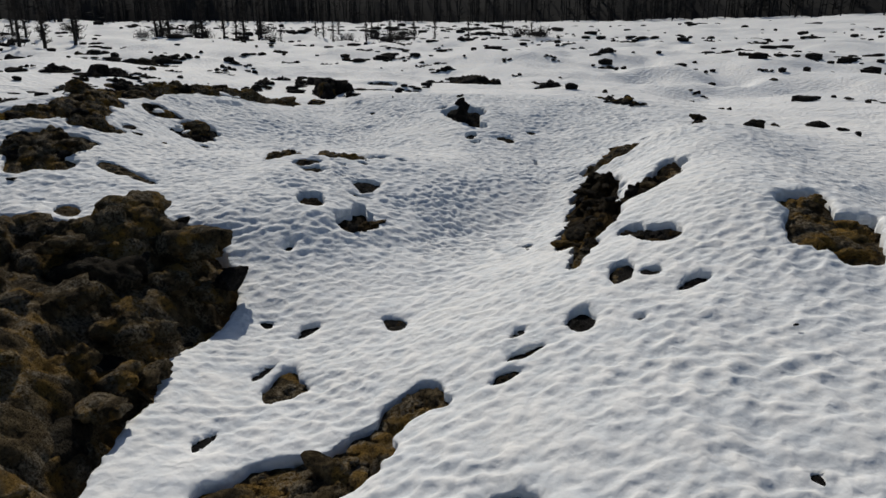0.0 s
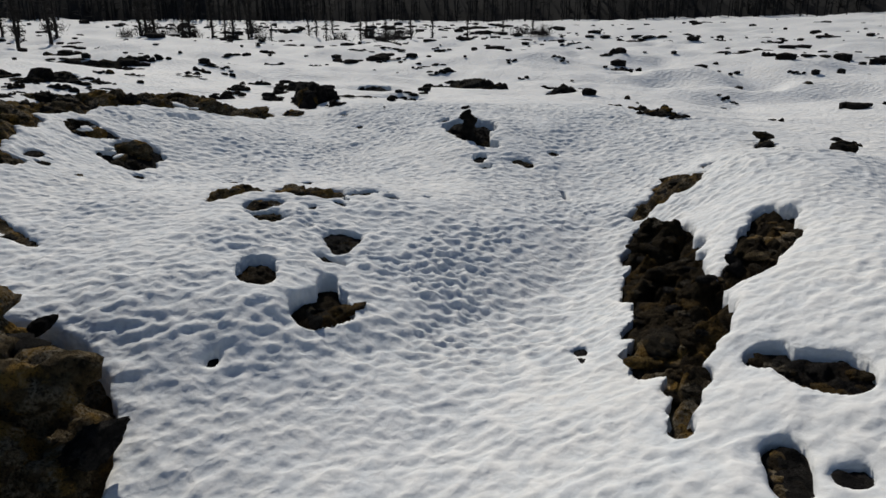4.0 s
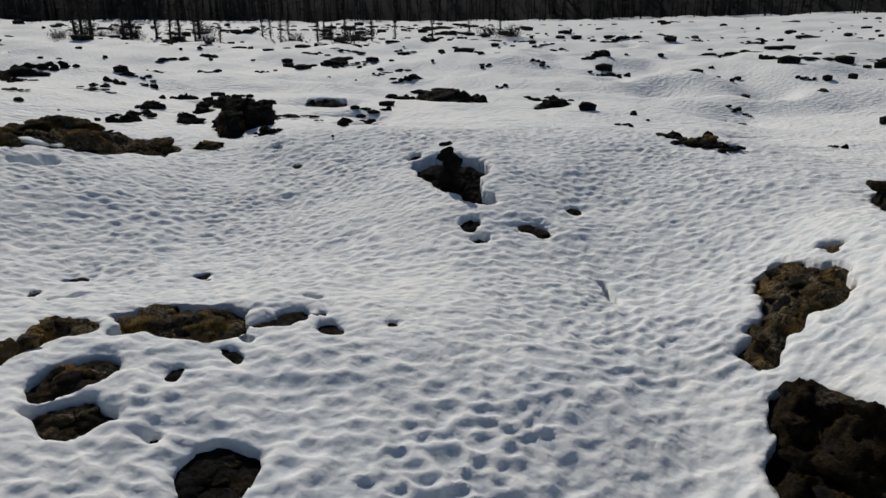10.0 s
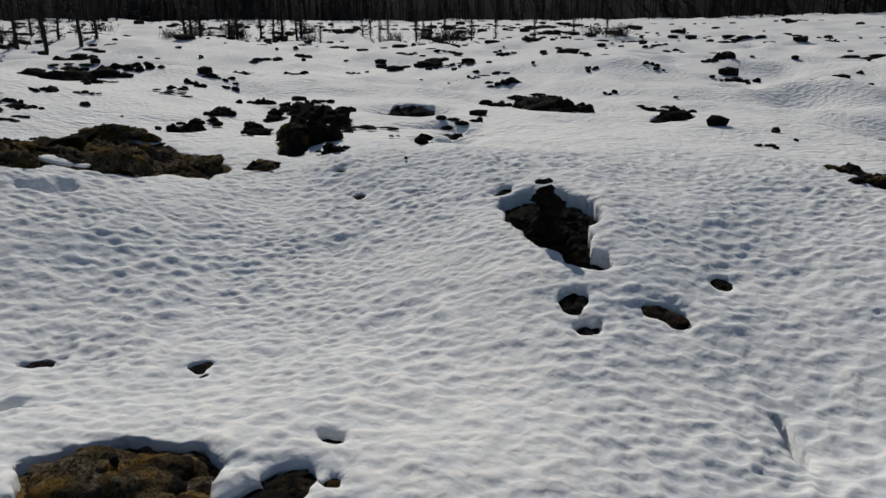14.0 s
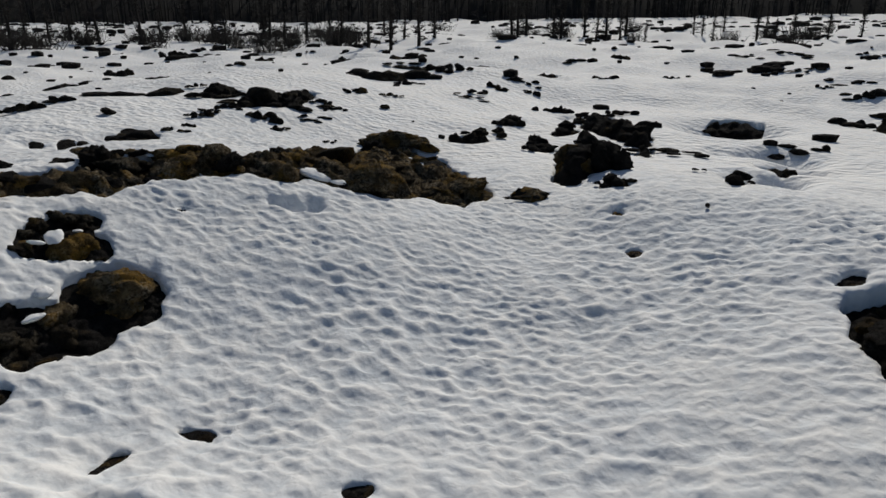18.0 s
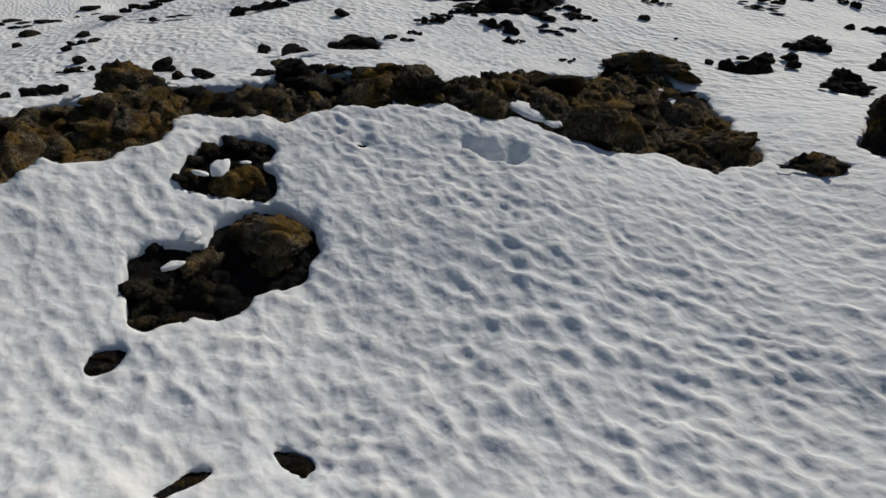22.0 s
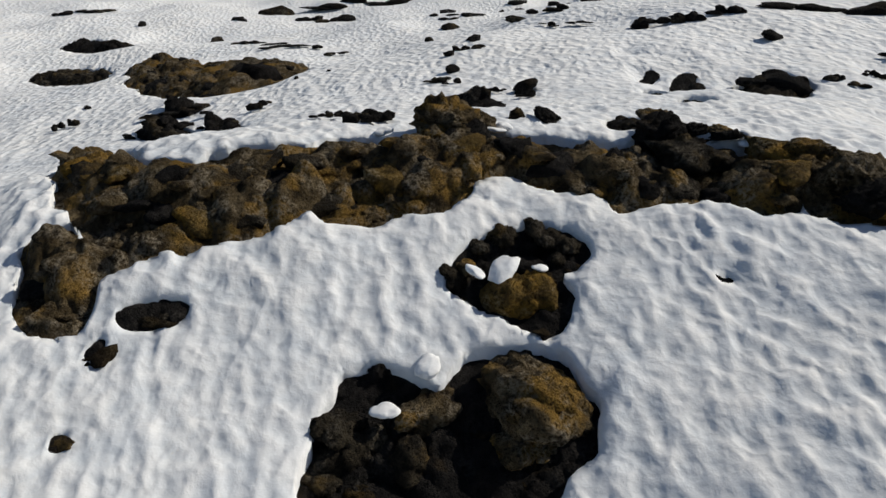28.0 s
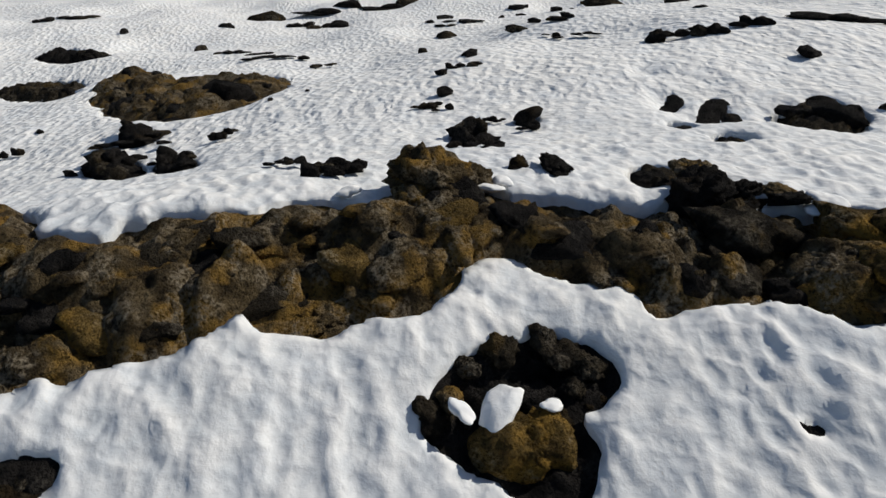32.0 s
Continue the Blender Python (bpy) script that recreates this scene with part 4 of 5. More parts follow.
def outline(p, x, y, xs, ys):
    """Metres outside (plus) or inside (minus) of a bare place, on a grid of lines xs and ys, and how near the middle."""
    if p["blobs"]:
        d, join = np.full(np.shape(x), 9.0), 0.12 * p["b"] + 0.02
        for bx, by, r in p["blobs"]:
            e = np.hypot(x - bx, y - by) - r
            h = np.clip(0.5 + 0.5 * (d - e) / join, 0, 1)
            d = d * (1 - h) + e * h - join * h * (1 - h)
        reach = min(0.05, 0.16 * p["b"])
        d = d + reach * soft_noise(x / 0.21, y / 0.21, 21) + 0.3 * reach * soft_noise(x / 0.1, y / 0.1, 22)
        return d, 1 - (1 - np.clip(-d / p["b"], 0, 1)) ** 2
    c, s = math.cos(p["turn"]), math.sin(p["turn"])
    dx, dy = x - p["x"], y - p["y"]
    u, v = (dx * c + dy * s) / p["a"], (-dx * s + dy * c) / p["b"]
    angle, rho = np.arctan2(v, u), np.hypot(u, v)
    r = np.full(np.shape(x), p["shape"][0])
    for k in range(1, (len(p["shape"]) + 1) // 2):
        r = r + p["shape"][2 * k - 1] * np.cos(k * angle) + p["shape"][2 * k] * np.sin(k * angle)
    r = np.maximum(r, 0.25)
    f = rho - r
    gy, gx = np.gradient(f, ys, xs)
    slope = np.clip(np.hypot(gx, gy), 0.6 / p["a"], 1.6 / p["b"])
    d = f / slope
    size = min(p["a"], p["b"])
    d = d + min(0.022, 0.12 * size) * soft_noise(x / 0.16, y / 0.16, 21) + min(0.013, 0.08 * size) * soft_noise(x / 0.07, y / 0.07, 22)
    return d, np.clip(1 - (rho / r) ** 2, 0, 1)


def grown(start, stop, step, growth):
    out = [start]
    sign = 1 if stop > start else -1
    while (stop - out[-1]) * sign > 0:
        out.append(out[-1] + sign * (step + growth * abs(out[-1] - start)))
    return out[1:]


def sheet(name, x, y, z, keep, mat, **looks):
    """A mesh over a grid of points, with the quads that keep names, and a number at each point for each of its looks."""
    ny, nx = x.shape
    idx = np.arange(nx * ny).reshape(ny, nx)
    quads = np.stack([idx[:-1, :-1], idx[:-1, 1:], idx[1:, 1:], idx[1:, :-1]], -1)[keep].reshape(-1, 4)
    used, inverse = np.unique(quads, return_inverse=True)
    quads = inverse.reshape(-1, 4)
    pts = np.stack([x.ravel(), y.ravel(), z.ravel()], -1)[used]
    me = bpy.data.meshes.new(name)
    me.vertices.add(len(pts))
    me.vertices.foreach_set("co", pts.ravel())
    me.loops.add(quads.size)
    me.loops.foreach_set("vertex_index", quads.ravel())
    me.polygons.add(len(quads))
    me.polygons.foreach_set("loop_start", np.arange(0, quads.size, 4))
    me.polygons.foreach_set("use_smooth", np.ones(len(quads), bool))
    me.update(calc_edges=True)
    me.validate()
    me.materials.append(mat)
    for k, v in looks.items():
        me.attributes.new(k, "FLOAT", "POINT").data.foreach_set("value", v.ravel()[used].astype(np.float32))
    return me


def snowfield():
    step, fine = 0.034, 0.0235
    xs = np.array(grown(-8.2, -170, step, 0.021)[::-1] + list(np.arange(-8.2, 5.0, step)) + grown(5.0, 170, step, 0.024))
    ys = np.array(grown(2.2, -40, fine, 0.08)[::-1] + list(np.arange(2.2, 17.6, fine)) + grown(17.6, 220, fine, 0.018))
    x, y = np.meshgrid(xs, ys)
    d, depth = np.full(x.shape, 5.0), np.full(x.shape, 0.1)
    for p in BARES:
        m = max(p["a"], p["b"]) * 1.6 + 0.5
        i0, i1 = np.searchsorted(xs, (p["x"] - m, p["x"] + m))
        j0, j1 = np.searchsorted(ys, (p["y"] - m, p["y"] + m))
        if i1 - i0 < 3 or j1 - j0 < 3:
            continue
        w = (slice(j0, j1), slice(i0, i1))
        e, _ = outline(p, x[w], y[w], xs[i0:i1], ys[j0:j1])
        depth[w] = np.where(e < d[w], p["edge"], depth[w])
        d[w] = np.minimum(d[w], e)
    cell = np.maximum(np.gradient(xs)[None, :], np.gradient(ys)[:, None])
    gy, gx = np.gradient(d, ys, xs)
    g2 = np.maximum(gx * gx + gy * gy, 0.3)
    ground = land(x, y)
    inside = d < -0.5 * cell
    near = np.zeros_like(inside)
    rim = np.zeros_like(inside)
    outer, inner = np.pad(~inside, 1, mode="edge"), np.pad(inside, 1, mode="edge")
    for p in (0, 1, 2):
        for q in (0, 1, 2):
            near |= outer[p:p + x.shape[0], q:q + x.shape[1]]
            rim |= inner[p:p + x.shape[0], q:q + x.shape[1]]
    on, under = ~inside & rim, inside & near
    out = np.where(on, 0, np.maximum(d, 0))
    cups, grit_shade, far = relief(x, y, cell)
    z = ground + cups * np.clip(0.5 + out / 0.08, 0, 1) - 0.032 * np.exp(-out / 0.04)
    shift = np.where(on, d, np.where(under, d - 0.005, 0))
    shift = np.clip(shift, -3 * cell, 3 * cell)
    x, y = x - shift * gx / g2, y - shift * gy / g2
    z = np.where(under, ground - depth - 0.06, z)
    ok = ~inside | near
    keep = ok[:-1, :-1] & ok[1:, :-1] & ok[:-1, 1:] & ok[1:, 1:]
    return tagged(new("snow_ground", sheet("snow_ground", x, y, z, keep, SNOW, grit_shade=grit_shade, far=far)), "white sun-cupped spring snow over rolling lava ground", "snow", kind="structure")


snowfield()


# ---- lumps of moss and lava ----
def lump_mesh(name, seed, mat, rough, flat, detail=3, lobes=2, chisel=0, knobbly=1.0):
    """A knobbly lump: swollen cushions grown into one another, with creases between them."""
    rng = random.Random(seed)
    bm = bmesh.new()
    bmesh.ops.create_icosphere(bm, subdivisions=detail, radius=1.0)
    knobs = []
    for k in range(lobes):
        t = rng.uniform(0, 6.28)
        knobs.append((Vector((math.cos(t), math.sin(t), rng.uniform(-0.2, 0.55) * (1 + rough))) * rng.uniform(0.55, 0.9), rng.uniform(0.4, 0.7)))
    cuts = [(Vector((rng.gauss(0, 1), rng.gauss(0, 1), rng.gauss(0.2, 0.7))).normalized(), rng.uniform(0.45, 0.75)) for _ in range(chisel)]
    shift = Vector((seed * 3.7, seed * 1.9, seed * 5.3))
    for v in bm.verts:
        n = v.co.normalized()
        r = 0.86 + 0.36 * noise.noise(n * 0.9 + shift) + 0.14 * noise.noise(n * 2.3 + shift)
        for mid, wide in knobs:
            along = n.dot(mid)
            gap = along * along - mid.length_squared + wide * wide
            if gap > 0 and along > 0:
                r = max(r, along + math.sqrt(gap))
        r += knobbly * 0.26 * (0.55 - noise.voronoi(n * 1.9 + shift)[0][0]) + knobbly * 0.2 * (0.45 - noise.voronoi(n * 4.6 + shift)[0][0])
        for way, far in cuts:
            r = min(r, far / max(n.dot(way), 0.05) * 0.9 + 0.1 * r)
        r += rough * (0.35 - abs(noise.noise(n * 3.2 + shift))) + rough * 0.4 * noise.noise(n * 8.0 + shift) + (0.08 + 0.12 * rough) * noise.noise(n * 11.0 + shift)
        v.co = n * r
        v.co.z *= flat
        if v.co.z < -0.35:
            v.co.z = -0.35 + 0.2 * (v.co.z + 0.35)
    for f in bm.faces:
        f.smooth = True
    me = bpy.data.meshes.new(name)
    bm.to_mesh(me)
    bm.free()
    me.materials.append(mat)
    return me


CUSHIONS = [lump_mesh("moss_cushion", 1 + k, (MOSS, MOSS, GREY, MOSS, OCHRE, MOSS, MOSS, LAVA)[k % 8], 0.15, 0.6 + 0.08 * (k % 3), 3, 3, 0, 1.2) for k in range(16)]
KNOBS = {k: [lump_mesh("moss_cushion", 111 + 4 * n + i, m, 0.22 if k == "l" else 0.12, 0.8, 4, 3, 6 if k == "l" else 0) for i in range(3)] for n, (k, m) in enumerate((("m", MOSS), ("o", OCHRE), ("g", GREY), ("l", LAVA), ("c", MOSS)))}
CRAGS = [lump_mesh("lava_rock", 31 + k, (LAVA, GREY, LAVA, GREY)[k % 4], 0.24, 0.85, 3, 3, 7) for k in range(8)]
TUFTS = [lump_mesh("moss_cushion", 161 + k, MOSS, 0.08, 0.7, 2, 2) for k in range(5)]
DARK = [lump_mesh("moss_cushion", 141 + k, (LAVA, SHADED, GREY, SHADED, SHADED)[k % 5], 0.16, 0.7, 3, 2) for k in range(5)]
BOULDERS = [lump_mesh("lava_boulder", 201 + k, (MOSS, LAVA, GREY, MOSS, LAVA, MOSS)[k], 0.34, 0.95, 4, 0, 5, 1.5) for k in range(6)]
FAR_ROCKS = [lump_mesh("lava_rock", 51 + k, (LAVA, LAVA, GREY, LAVA)[k % 4], 0.4, 1.05, 2, 3, 2) for k in range(10)]
luck = random.Random(5)


def lump_on(parent, name, meshes, x, y, z, size, squash=1.0):
    ob = new(name, luck.choice(meshes))
    ob.matrix_world = Matrix.LocRotScale((x, y, z), Euler((luck.uniform(-0.3, 0.3), luck.uniform(-0.3, 0.3), luck.uniform(0, 6.28))),
                                         (size * luck.uniform(0.8, 1.6), size * luck.uniform(0.8, 1.1), size * squash * luck.uniform(0.7, 1.2)))
    if parent:
        ob.parent = parent
        ob.matrix_parent_inverse = parent.matrix_world.inverted()
    return ob


def domes(x, y, size, seed):
    """Rounded cushions of many sizes side by side, from 0 in the creases to 1 on the highest tops."""
    wx, wy = x + 0.5 * size * soft_noise(x / (1.3 * size), y / (1.3 * size), seed + 1), y + 0.5 * size * soft_noise(x / (1.3 * size), y / (1.3 * size), seed + 2)
    u, v = wx / (1.9 * size), wy / (1.9 * size)
    i, j = np.floor(u), np.floor(v)
    best = np.zeros(np.shape(x))
    for p in (-1, 0, 1):
        for q in (-1, 0, 1):
            cx = i + p + 0.5 + 0.9 * (hashed(i + p, j + q, seed) - 0.5)
            cy = j + q + 0.5 + 0.9 * (hashed(i + p, j + q, seed + 7) - 0.5)
            reach, top = 0.45 + 0.45 * hashed(i + p, j + q, seed + 3), 0.35 + 0.65 * hashed(i + p, j + q, seed + 5)
            best = np.maximum(best, top * np.clip(1 - ((u - cx) ** 2 + (v - cy) ** 2) / reach ** 2, 0, 1) ** 0.55)
    return best


def bed_height(p, x, y, inner, d):
    s = np.clip((inner - 0.1) * 1.7, 0, 1)
    z = land(x, y) - p["edge"] + (p["rise"] + p["edge"]) * s * s * (3 - 2 * s)
    for a, b, h, r in p["peaks"]:
        z = z + h * np.exp(-(((x - a) ** 2 + (y - b) ** 2) / (r * r)) ** 2)
    q = p["lump"]
    knobs = domes(x, y, q, 61) + 0.38 * domes(x, y, 0.42 * q, 65) + 0.15 * domes(x, y, 0.16 * q, 67)
    z = z + np.clip(0.25 - d / 0.2, 0, 1) * p["amp"] * (1.15 * knobs - 0.8) + 0.1 * p["amp"] * soft_noise(x / (0.3 * q), y / (0.3 * q), 62)
    return z + 0.006 * soft_noise(x / 0.035, y / 0.035, 63) - np.clip(d, 0, 1) * 0.6


def outcrop(p):
    m = max(p["a"], p["b"]) * 1.45 + 0.1
    far = p["y"] > 19 or p["x"] < -9 or p["x"] > 6
    n = int(min(max(2 * m / (0.045 if far else 0.018), 16), 120 if far else 290 if p["name"] != "moss_outcrop" else 230))
    xs, ys = np.linspace(p["x"] - m, p["x"] + m, n), np.linspace(p["y"] - m, p["y"] + m, n)
    x, y = np.meshgrid(xs, ys)
    d, inner = outline(p, x, y, xs, ys)
    z = bed_height(p, x, y, inner, d)
    keep = d[:-1, :-1] < 0.09
    base = new(p["name"])
    base.location = (p["x"], p["y"], float(land(p["x"], p["y"])) - p["edge"])
    bpy.context.view_layer.update()
    dark = p["cover"] == "dark"
    label, big = {"lava_crag": ("tall crag of dark lava under brown moss, snow round it", True), "lava_ridge": ("long low ridge of moss-covered lava lumps between snowfields", True)}.get(p["name"], ("melt hole in the snow with dark lava and moss toned for shade" if dark else "dark lava rocks standing out of the snow" if p["bed"] == "lava" else "patch of brown moss cushions bared by melting snow", False))
    tagged(base, label, "lava ridge" if big else "melt hole" if dark else "rock outcrop" if p["bed"] == "lava" else "moss patch", group="" if big else "melt holes" if dark else "bare patches in the snow")
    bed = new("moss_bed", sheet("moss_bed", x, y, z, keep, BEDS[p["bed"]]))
    bed.parent = base
    bed.matrix_parent_inverse = Matrix.Translation(-base.location)
    # cushions strewn over the bed, none too near another
    rng = random.Random(int(p["x"] * 100) * 31 + int(p["y"] * 100))
    inside = np.argwhere(d < -0.55 * p["lump"])
    placed = []
    for a, b, h, size, kind in p["knobs"]:
        placed.append((a, b, 0.75 * size))
        lump_on(base, "lava_rock" if kind == "l" else "moss_cushion", KNOBS[kind], a, b, float(land(a, b)) + h, 0.85 * size, 1.0)
    for large, share in ((True, 0.22), (False, 0.9)):
        for k in rng.sample(range(len(inside)), min(len(inside), 1500)):
            j, i = inside[k]
            size = p["lump"] * (rng.uniform(0.6, 1.7) if large else rng.choice((0.25, 0.35, 0.45, 0.6)))
            size = min(size, 0.02 + 0.52 * abs(float(d[j, i])))
            if any((xs[i] - q[0]) ** 2 + (ys[j] - q[1]) ** 2 < (0.66 * (size + q[2])) ** 2 for q in placed):
                continue
            placed.append((xs[i], ys[j], size))
            if len(placed) > share * p["count"] + len(p["knobs"]):
                break
            kinds = FAR_ROCKS if far else CRAGS if rng.random() < 0.1 else DARK if p["cover"] == "dark" or (p["cover"] == "mixed" and rng.random() < 0.45) else CUSHIONS if size > 0.09 else TUFTS
            lump_on(base, "lava_rock" if kinds in (CRAGS, FAR_ROCKS) else "moss_cushion", kinds, xs[i], ys[j], float(z[j, i]) - 0.55 * size, size * 1.15, 0.8)
    if not placed:
        lump_on(base, "moss_cushion", DARK[::2], p["x"], p["y"], float(land(p["x"], p["y"])) - p["edge"] * 0.9, 0.7 * min(p["a"], p["b"]), 0.5)
    return base


BEDS = {"shaded": SHADED, "moss": MOSS, "ochre": OCHRE, "grey": GREY, "lava": LAVA}
for place in BARES:
    outcrop(place)


def boulder(x, y, top, size, squash=1.0, kinds=None):
    """A single block of lava that stands out of the snow, its top at that height over the snow."""
    ob = lump_on(None, "lava_boulder", kinds or BOULDERS, x, y, float(land(x, y)) + 0.12 * top, size * 0.95, max(0.45, 0.75 * top / size) * squash)
    return tagged(ob, "rugged lava boulder partly covered with brown moss", "boulder", group="lava boulders")


boulder(-7.43, 13.61, 0.26, 0.26)
boulder(-7.58, 13.90, 0.14, 0.11)
boulder(-7.26, 15.19, 0.16, 0.22)
boulder(-7.23, 15.63, 0.09, 0.09)
boulder(-7.89, 14.24, 0.1, 0.07)
boulder(-7.83, 14.48, 0.1, 0.14)
boulder(-7.27, 15.42, 0.1, 0.11)
boulder(-6.76, 15.97, 0.18, 0.2)
boulder(-6.36, 16.09, 0.2, 0.27)
boulder(-7.39, 15.27, 0.15, 0.16)
boulder(-7.13, 15.62, 0.08, 0.13)
boulder(-5.61, 16.45, 0.14, 0.14)
boulder(-6.19, 16.09, 0.2, 0.2)
boulder(-6.12, 16.88, 0.19, 0.19)
boulder(-6.91, 19.72, 0.25, 0.25)
boulder(-6.26, 20.32, 0.25, 0.25)
boulder(-4.91, 17.13, 0.34, 0.26)
boulder(-7.44, 13.70, 0.27, 0.36)
boulder(-4.24, 18.16, 0.24, 0.21)
boulder(-3.40, 19.72, 0.46, 0.19)
boulder(-3.05, 19.76, 0.61, 0.15)
boulder(-2.77, 19.79, 0.38, 0.15)
boulder(-7.05, 20.38, 0.29, 0.44)


def pillar(x, y, height, radius):
    """A slim tower of lava blocks one on another, standing in a melted pit."""
    base = tagged(new("lava_pillar"), "slim dark lava pillar with a capstone in a snow pit", "rock pillar")
    foot = float(land(x, y)) - 0.2
    base.location = (x, y, foot)
    bpy.context.view_layer.update()
    for k in range(6):
        lump_on(base, "lava_block", CRAGS[::2], x + luck.uniform(-0.02, 0.02), y, foot + height * (0.06 + 0.16 * k), radius * (1.15 - 0.1 * k), 1.3)
    lump_on(base, "capstone", CRAGS[::2], x - 0.03, y, foot + height, radius * 0.6, 0.5)


pillar(0.44, 15.77, 0.66, 0.16)
boulder(0.26, 16.04, 0.02, 0.18)
# black block added in a hollow, in place of a cave mouth's dark opening
boulder(-2.50, 26.50, 0.25, 0.42, 1.0, BOULDERS[1:2])


CLUMP_MESHES = [lump_mesh("snow_clump", 91 + k, SNOW, 0.02, 0.55, 3, 1, 0, 0.12) for k in range(4)]


def snow_clump(x, y, size):
    ob = lump_on(None, "snow_clump", CLUMP_MESHES, x, y, float(land(x, y)) - 0.01, size * 0.8, 0.8)
    return tagged(ob, "left-over clump of white snow lying on moss", "snow clump", group="snow clumps on the moss")


snow_clump(-5.18, 13.31, 0.093)
snow_clump(-5.39, 13.52, 0.103)
snow_clump(-5.94, 13.95, 0.105)
snow_clump(-5.93, 13.79, 0.065)
snow_clump(-5.93, 14.16, 0.072)
snow_clump(-7.38, 13.19, 0.078)
snow_clump(-7.48, 14.02, 0.106)
snow_clump(-7.60, 14.10, 0.091)
snow_clump(-7.05, 15.72, 0.081)
snow_clump(-7.16, 15.58, 0.055)
snow_clump(-5.55, 19.19, 0.165)
snow_clump(-6.13, 17.72, 0.072)
snow_clump(-5.48, 16.75, 0.176)
snow_clump(-5.17, 16.83, 0.114)
snow_clump(-6.13, 19.68, 0.055)
snow_clump(-7.14, 15.87, 0.095)
snow_clump(-5.59, 19.25, 0.14)


def stone(x, y, width):
    ob = lump_on(None, "lava_stone", FAR_ROCKS, x, y, float(land(x, y)) - 0.09 * width, 0.34 * width, luck.choice((0.5, 0.65, 0.8, 1.0)))
    return tagged(ob, "small dark lava stone poking out of the snow", "stone", group="scattered lava stones")


stone(5.15, 27.96, 0.45)
stone(5.26, 30.46, 0.19)
stone(4.55, 23.99, 0.62)
stone(5.68, 23.74, 0.31)
stone(5.76, 22.82, 0.15)
stone(9.30, 24.96, 0.42)
stone(6.46, 53.33, 0.78)
stone(3.43, 38.27, 0.51)
stone(2.90, 40.56, 0.39)
stone(0.42, 34.52, 0.67)
stone(-2.07, 34.73, 0.23)
stone(-14.16, 40.08, 0.42)
stone(-0.43, 70.90, 0.86)
stone(1.86, 63.57, 0.76)
stone(11.17, 34.70, 0.64)
stone(13.23, 35.91, 0.47)
stone(16.60, 54.67, 0.67)
stone(-3.36, 42.54, 0.35)
stone(-8.49, 57.89, 0.6)
stone(-9.46, 49.64, 0.51)
stone(-11.76, 47.17, 0.55)
stone(-8.72, 22.52, 0.31)
stone(-6.53, 21.25, 0.2)
stone(-1.38, 18.37, 0.1)
stone(0.39, 17.86, 0.21)
stone(12.40, 31.01, 0.44)
stone(12.73, 30.29, 0.3)
stone(-11.16, 13.82, 0.36)
stone(-12.97, 14.19, 0.5)
stone(-22.17, 7.37, 0.78)
stone(-19.65, 14.00, 0.96)
stone(-16.65, 13.52, 0.29)
stone(-26.42, 10.64, 1.19)
stone(-28.59, 7.95, 1.6)
stone(-25.96, 7.08, 0.72)
stone(-12.40, 12.05, 0.11)
stone(-12.13, 11.63, 0.17)
stone(-23.51, 18.58, 1.23)
stone(-14.83, 17.98, 0.41)
stone(-24.72, 4.32, 0.4)
stone(-12.62, 8.33, 0.15)
stone(-24.59, 15.79, 0.36)
stone(-14.98, 23.11, 0.36)
stone(-26.26, 29.61, 0.82)
stone(-29.66, 25.10, 0.84)
stone(-28.40, 23.74, 0.64)
stone(-7.63, 21.95, 0.09)
stone(-27.54, 43.43, 1.45)
stone(-2.22, 33.51, 0.34)
stone(-3.21, 35.04, 0.25)
stone(-38.99, 26.44, 1.6)
stone(-35.10, 31.78, 0.69)
stone(-41.36, 33.28, 0.56)
stone(-5.98, 8.96, 0.19)
stone(-9.32, 16.23, 0.32)
stone(-1.18, 12.81, 0.16)
stone(9.14, 26.18, 0.72)
stone(14.67, 29.98, 0.52)
stone(7.19, 15.08, 0.32)
stone(8.36, 14.76, 0.73)
stone(8.44, 13.93, 0.28)
stone(8.32, 13.25, 0.19)
stone(15.28, 25.39, 0.77)
stone(15.91, 24.70, 0.51)
stone(14.16, 24.32, 0.29)
stone(-11.28, 17.91, 0.37)
stone(2.52, 4.34, 0.05)


def rubble(x, y, turn, width, height):
    """A low outcrop of broken lava blocks, longer than deep, sunk into the snow."""
    base = tagged(new("lava_outcrop"), "low outcrop of dark broken lava blocks in snow", "rock outcrop", group="lava outcrops on the snowfield")
    base.location = (x, y, float(land(x, y)))
    bpy.context.view_layer.update()
    c, s = math.cos(radians(turn)), math.sin(radians(turn))
    many = max(2, min(6, round(1.6 * width / height)))
    for k in range(many):
        u = width * ((k + 0.5) / many - 0.5) + luck.uniform(-0.1, 0.1) * width
        v = luck.uniform(-0.3, 0.3) * min(width, 1.6)
        tall = height * luck.choice((0.35, 0.5, 0.7, 1.0))
        px, py = x + u * c - v * s, y + u * s + v * c
        half = 0.6 * width / many * luck.uniform(0.9, 1.5) + 0.15 * tall
        ob = new("lava_rock", luck.choice(FAR_ROCKS))
        ob.matrix_world = Matrix.LocRotScale((px, py, float(land(px, py)) - 0.1 * tall), Euler((0, 0, radians(turn) + luck.uniform(-0.5, 0.5))), (half, 0.7 * half, 0.75 * tall))
        ob.parent = base
        ob.matrix_parent_inverse = base.matrix_world.inverted()


rubble(-12.81, 17.08, 65, 0.73, 0.13)
rubble(-12.70, 17.67, 62, 0.93, 0.20)
rubble(-24.69, 24.68, 61, 1.69, 0.18)
rubble(-31.57, 31.05, 58, 1.28, 0.43)
rubble(-12.81, 19.39, 57, 1.96, 0.13)
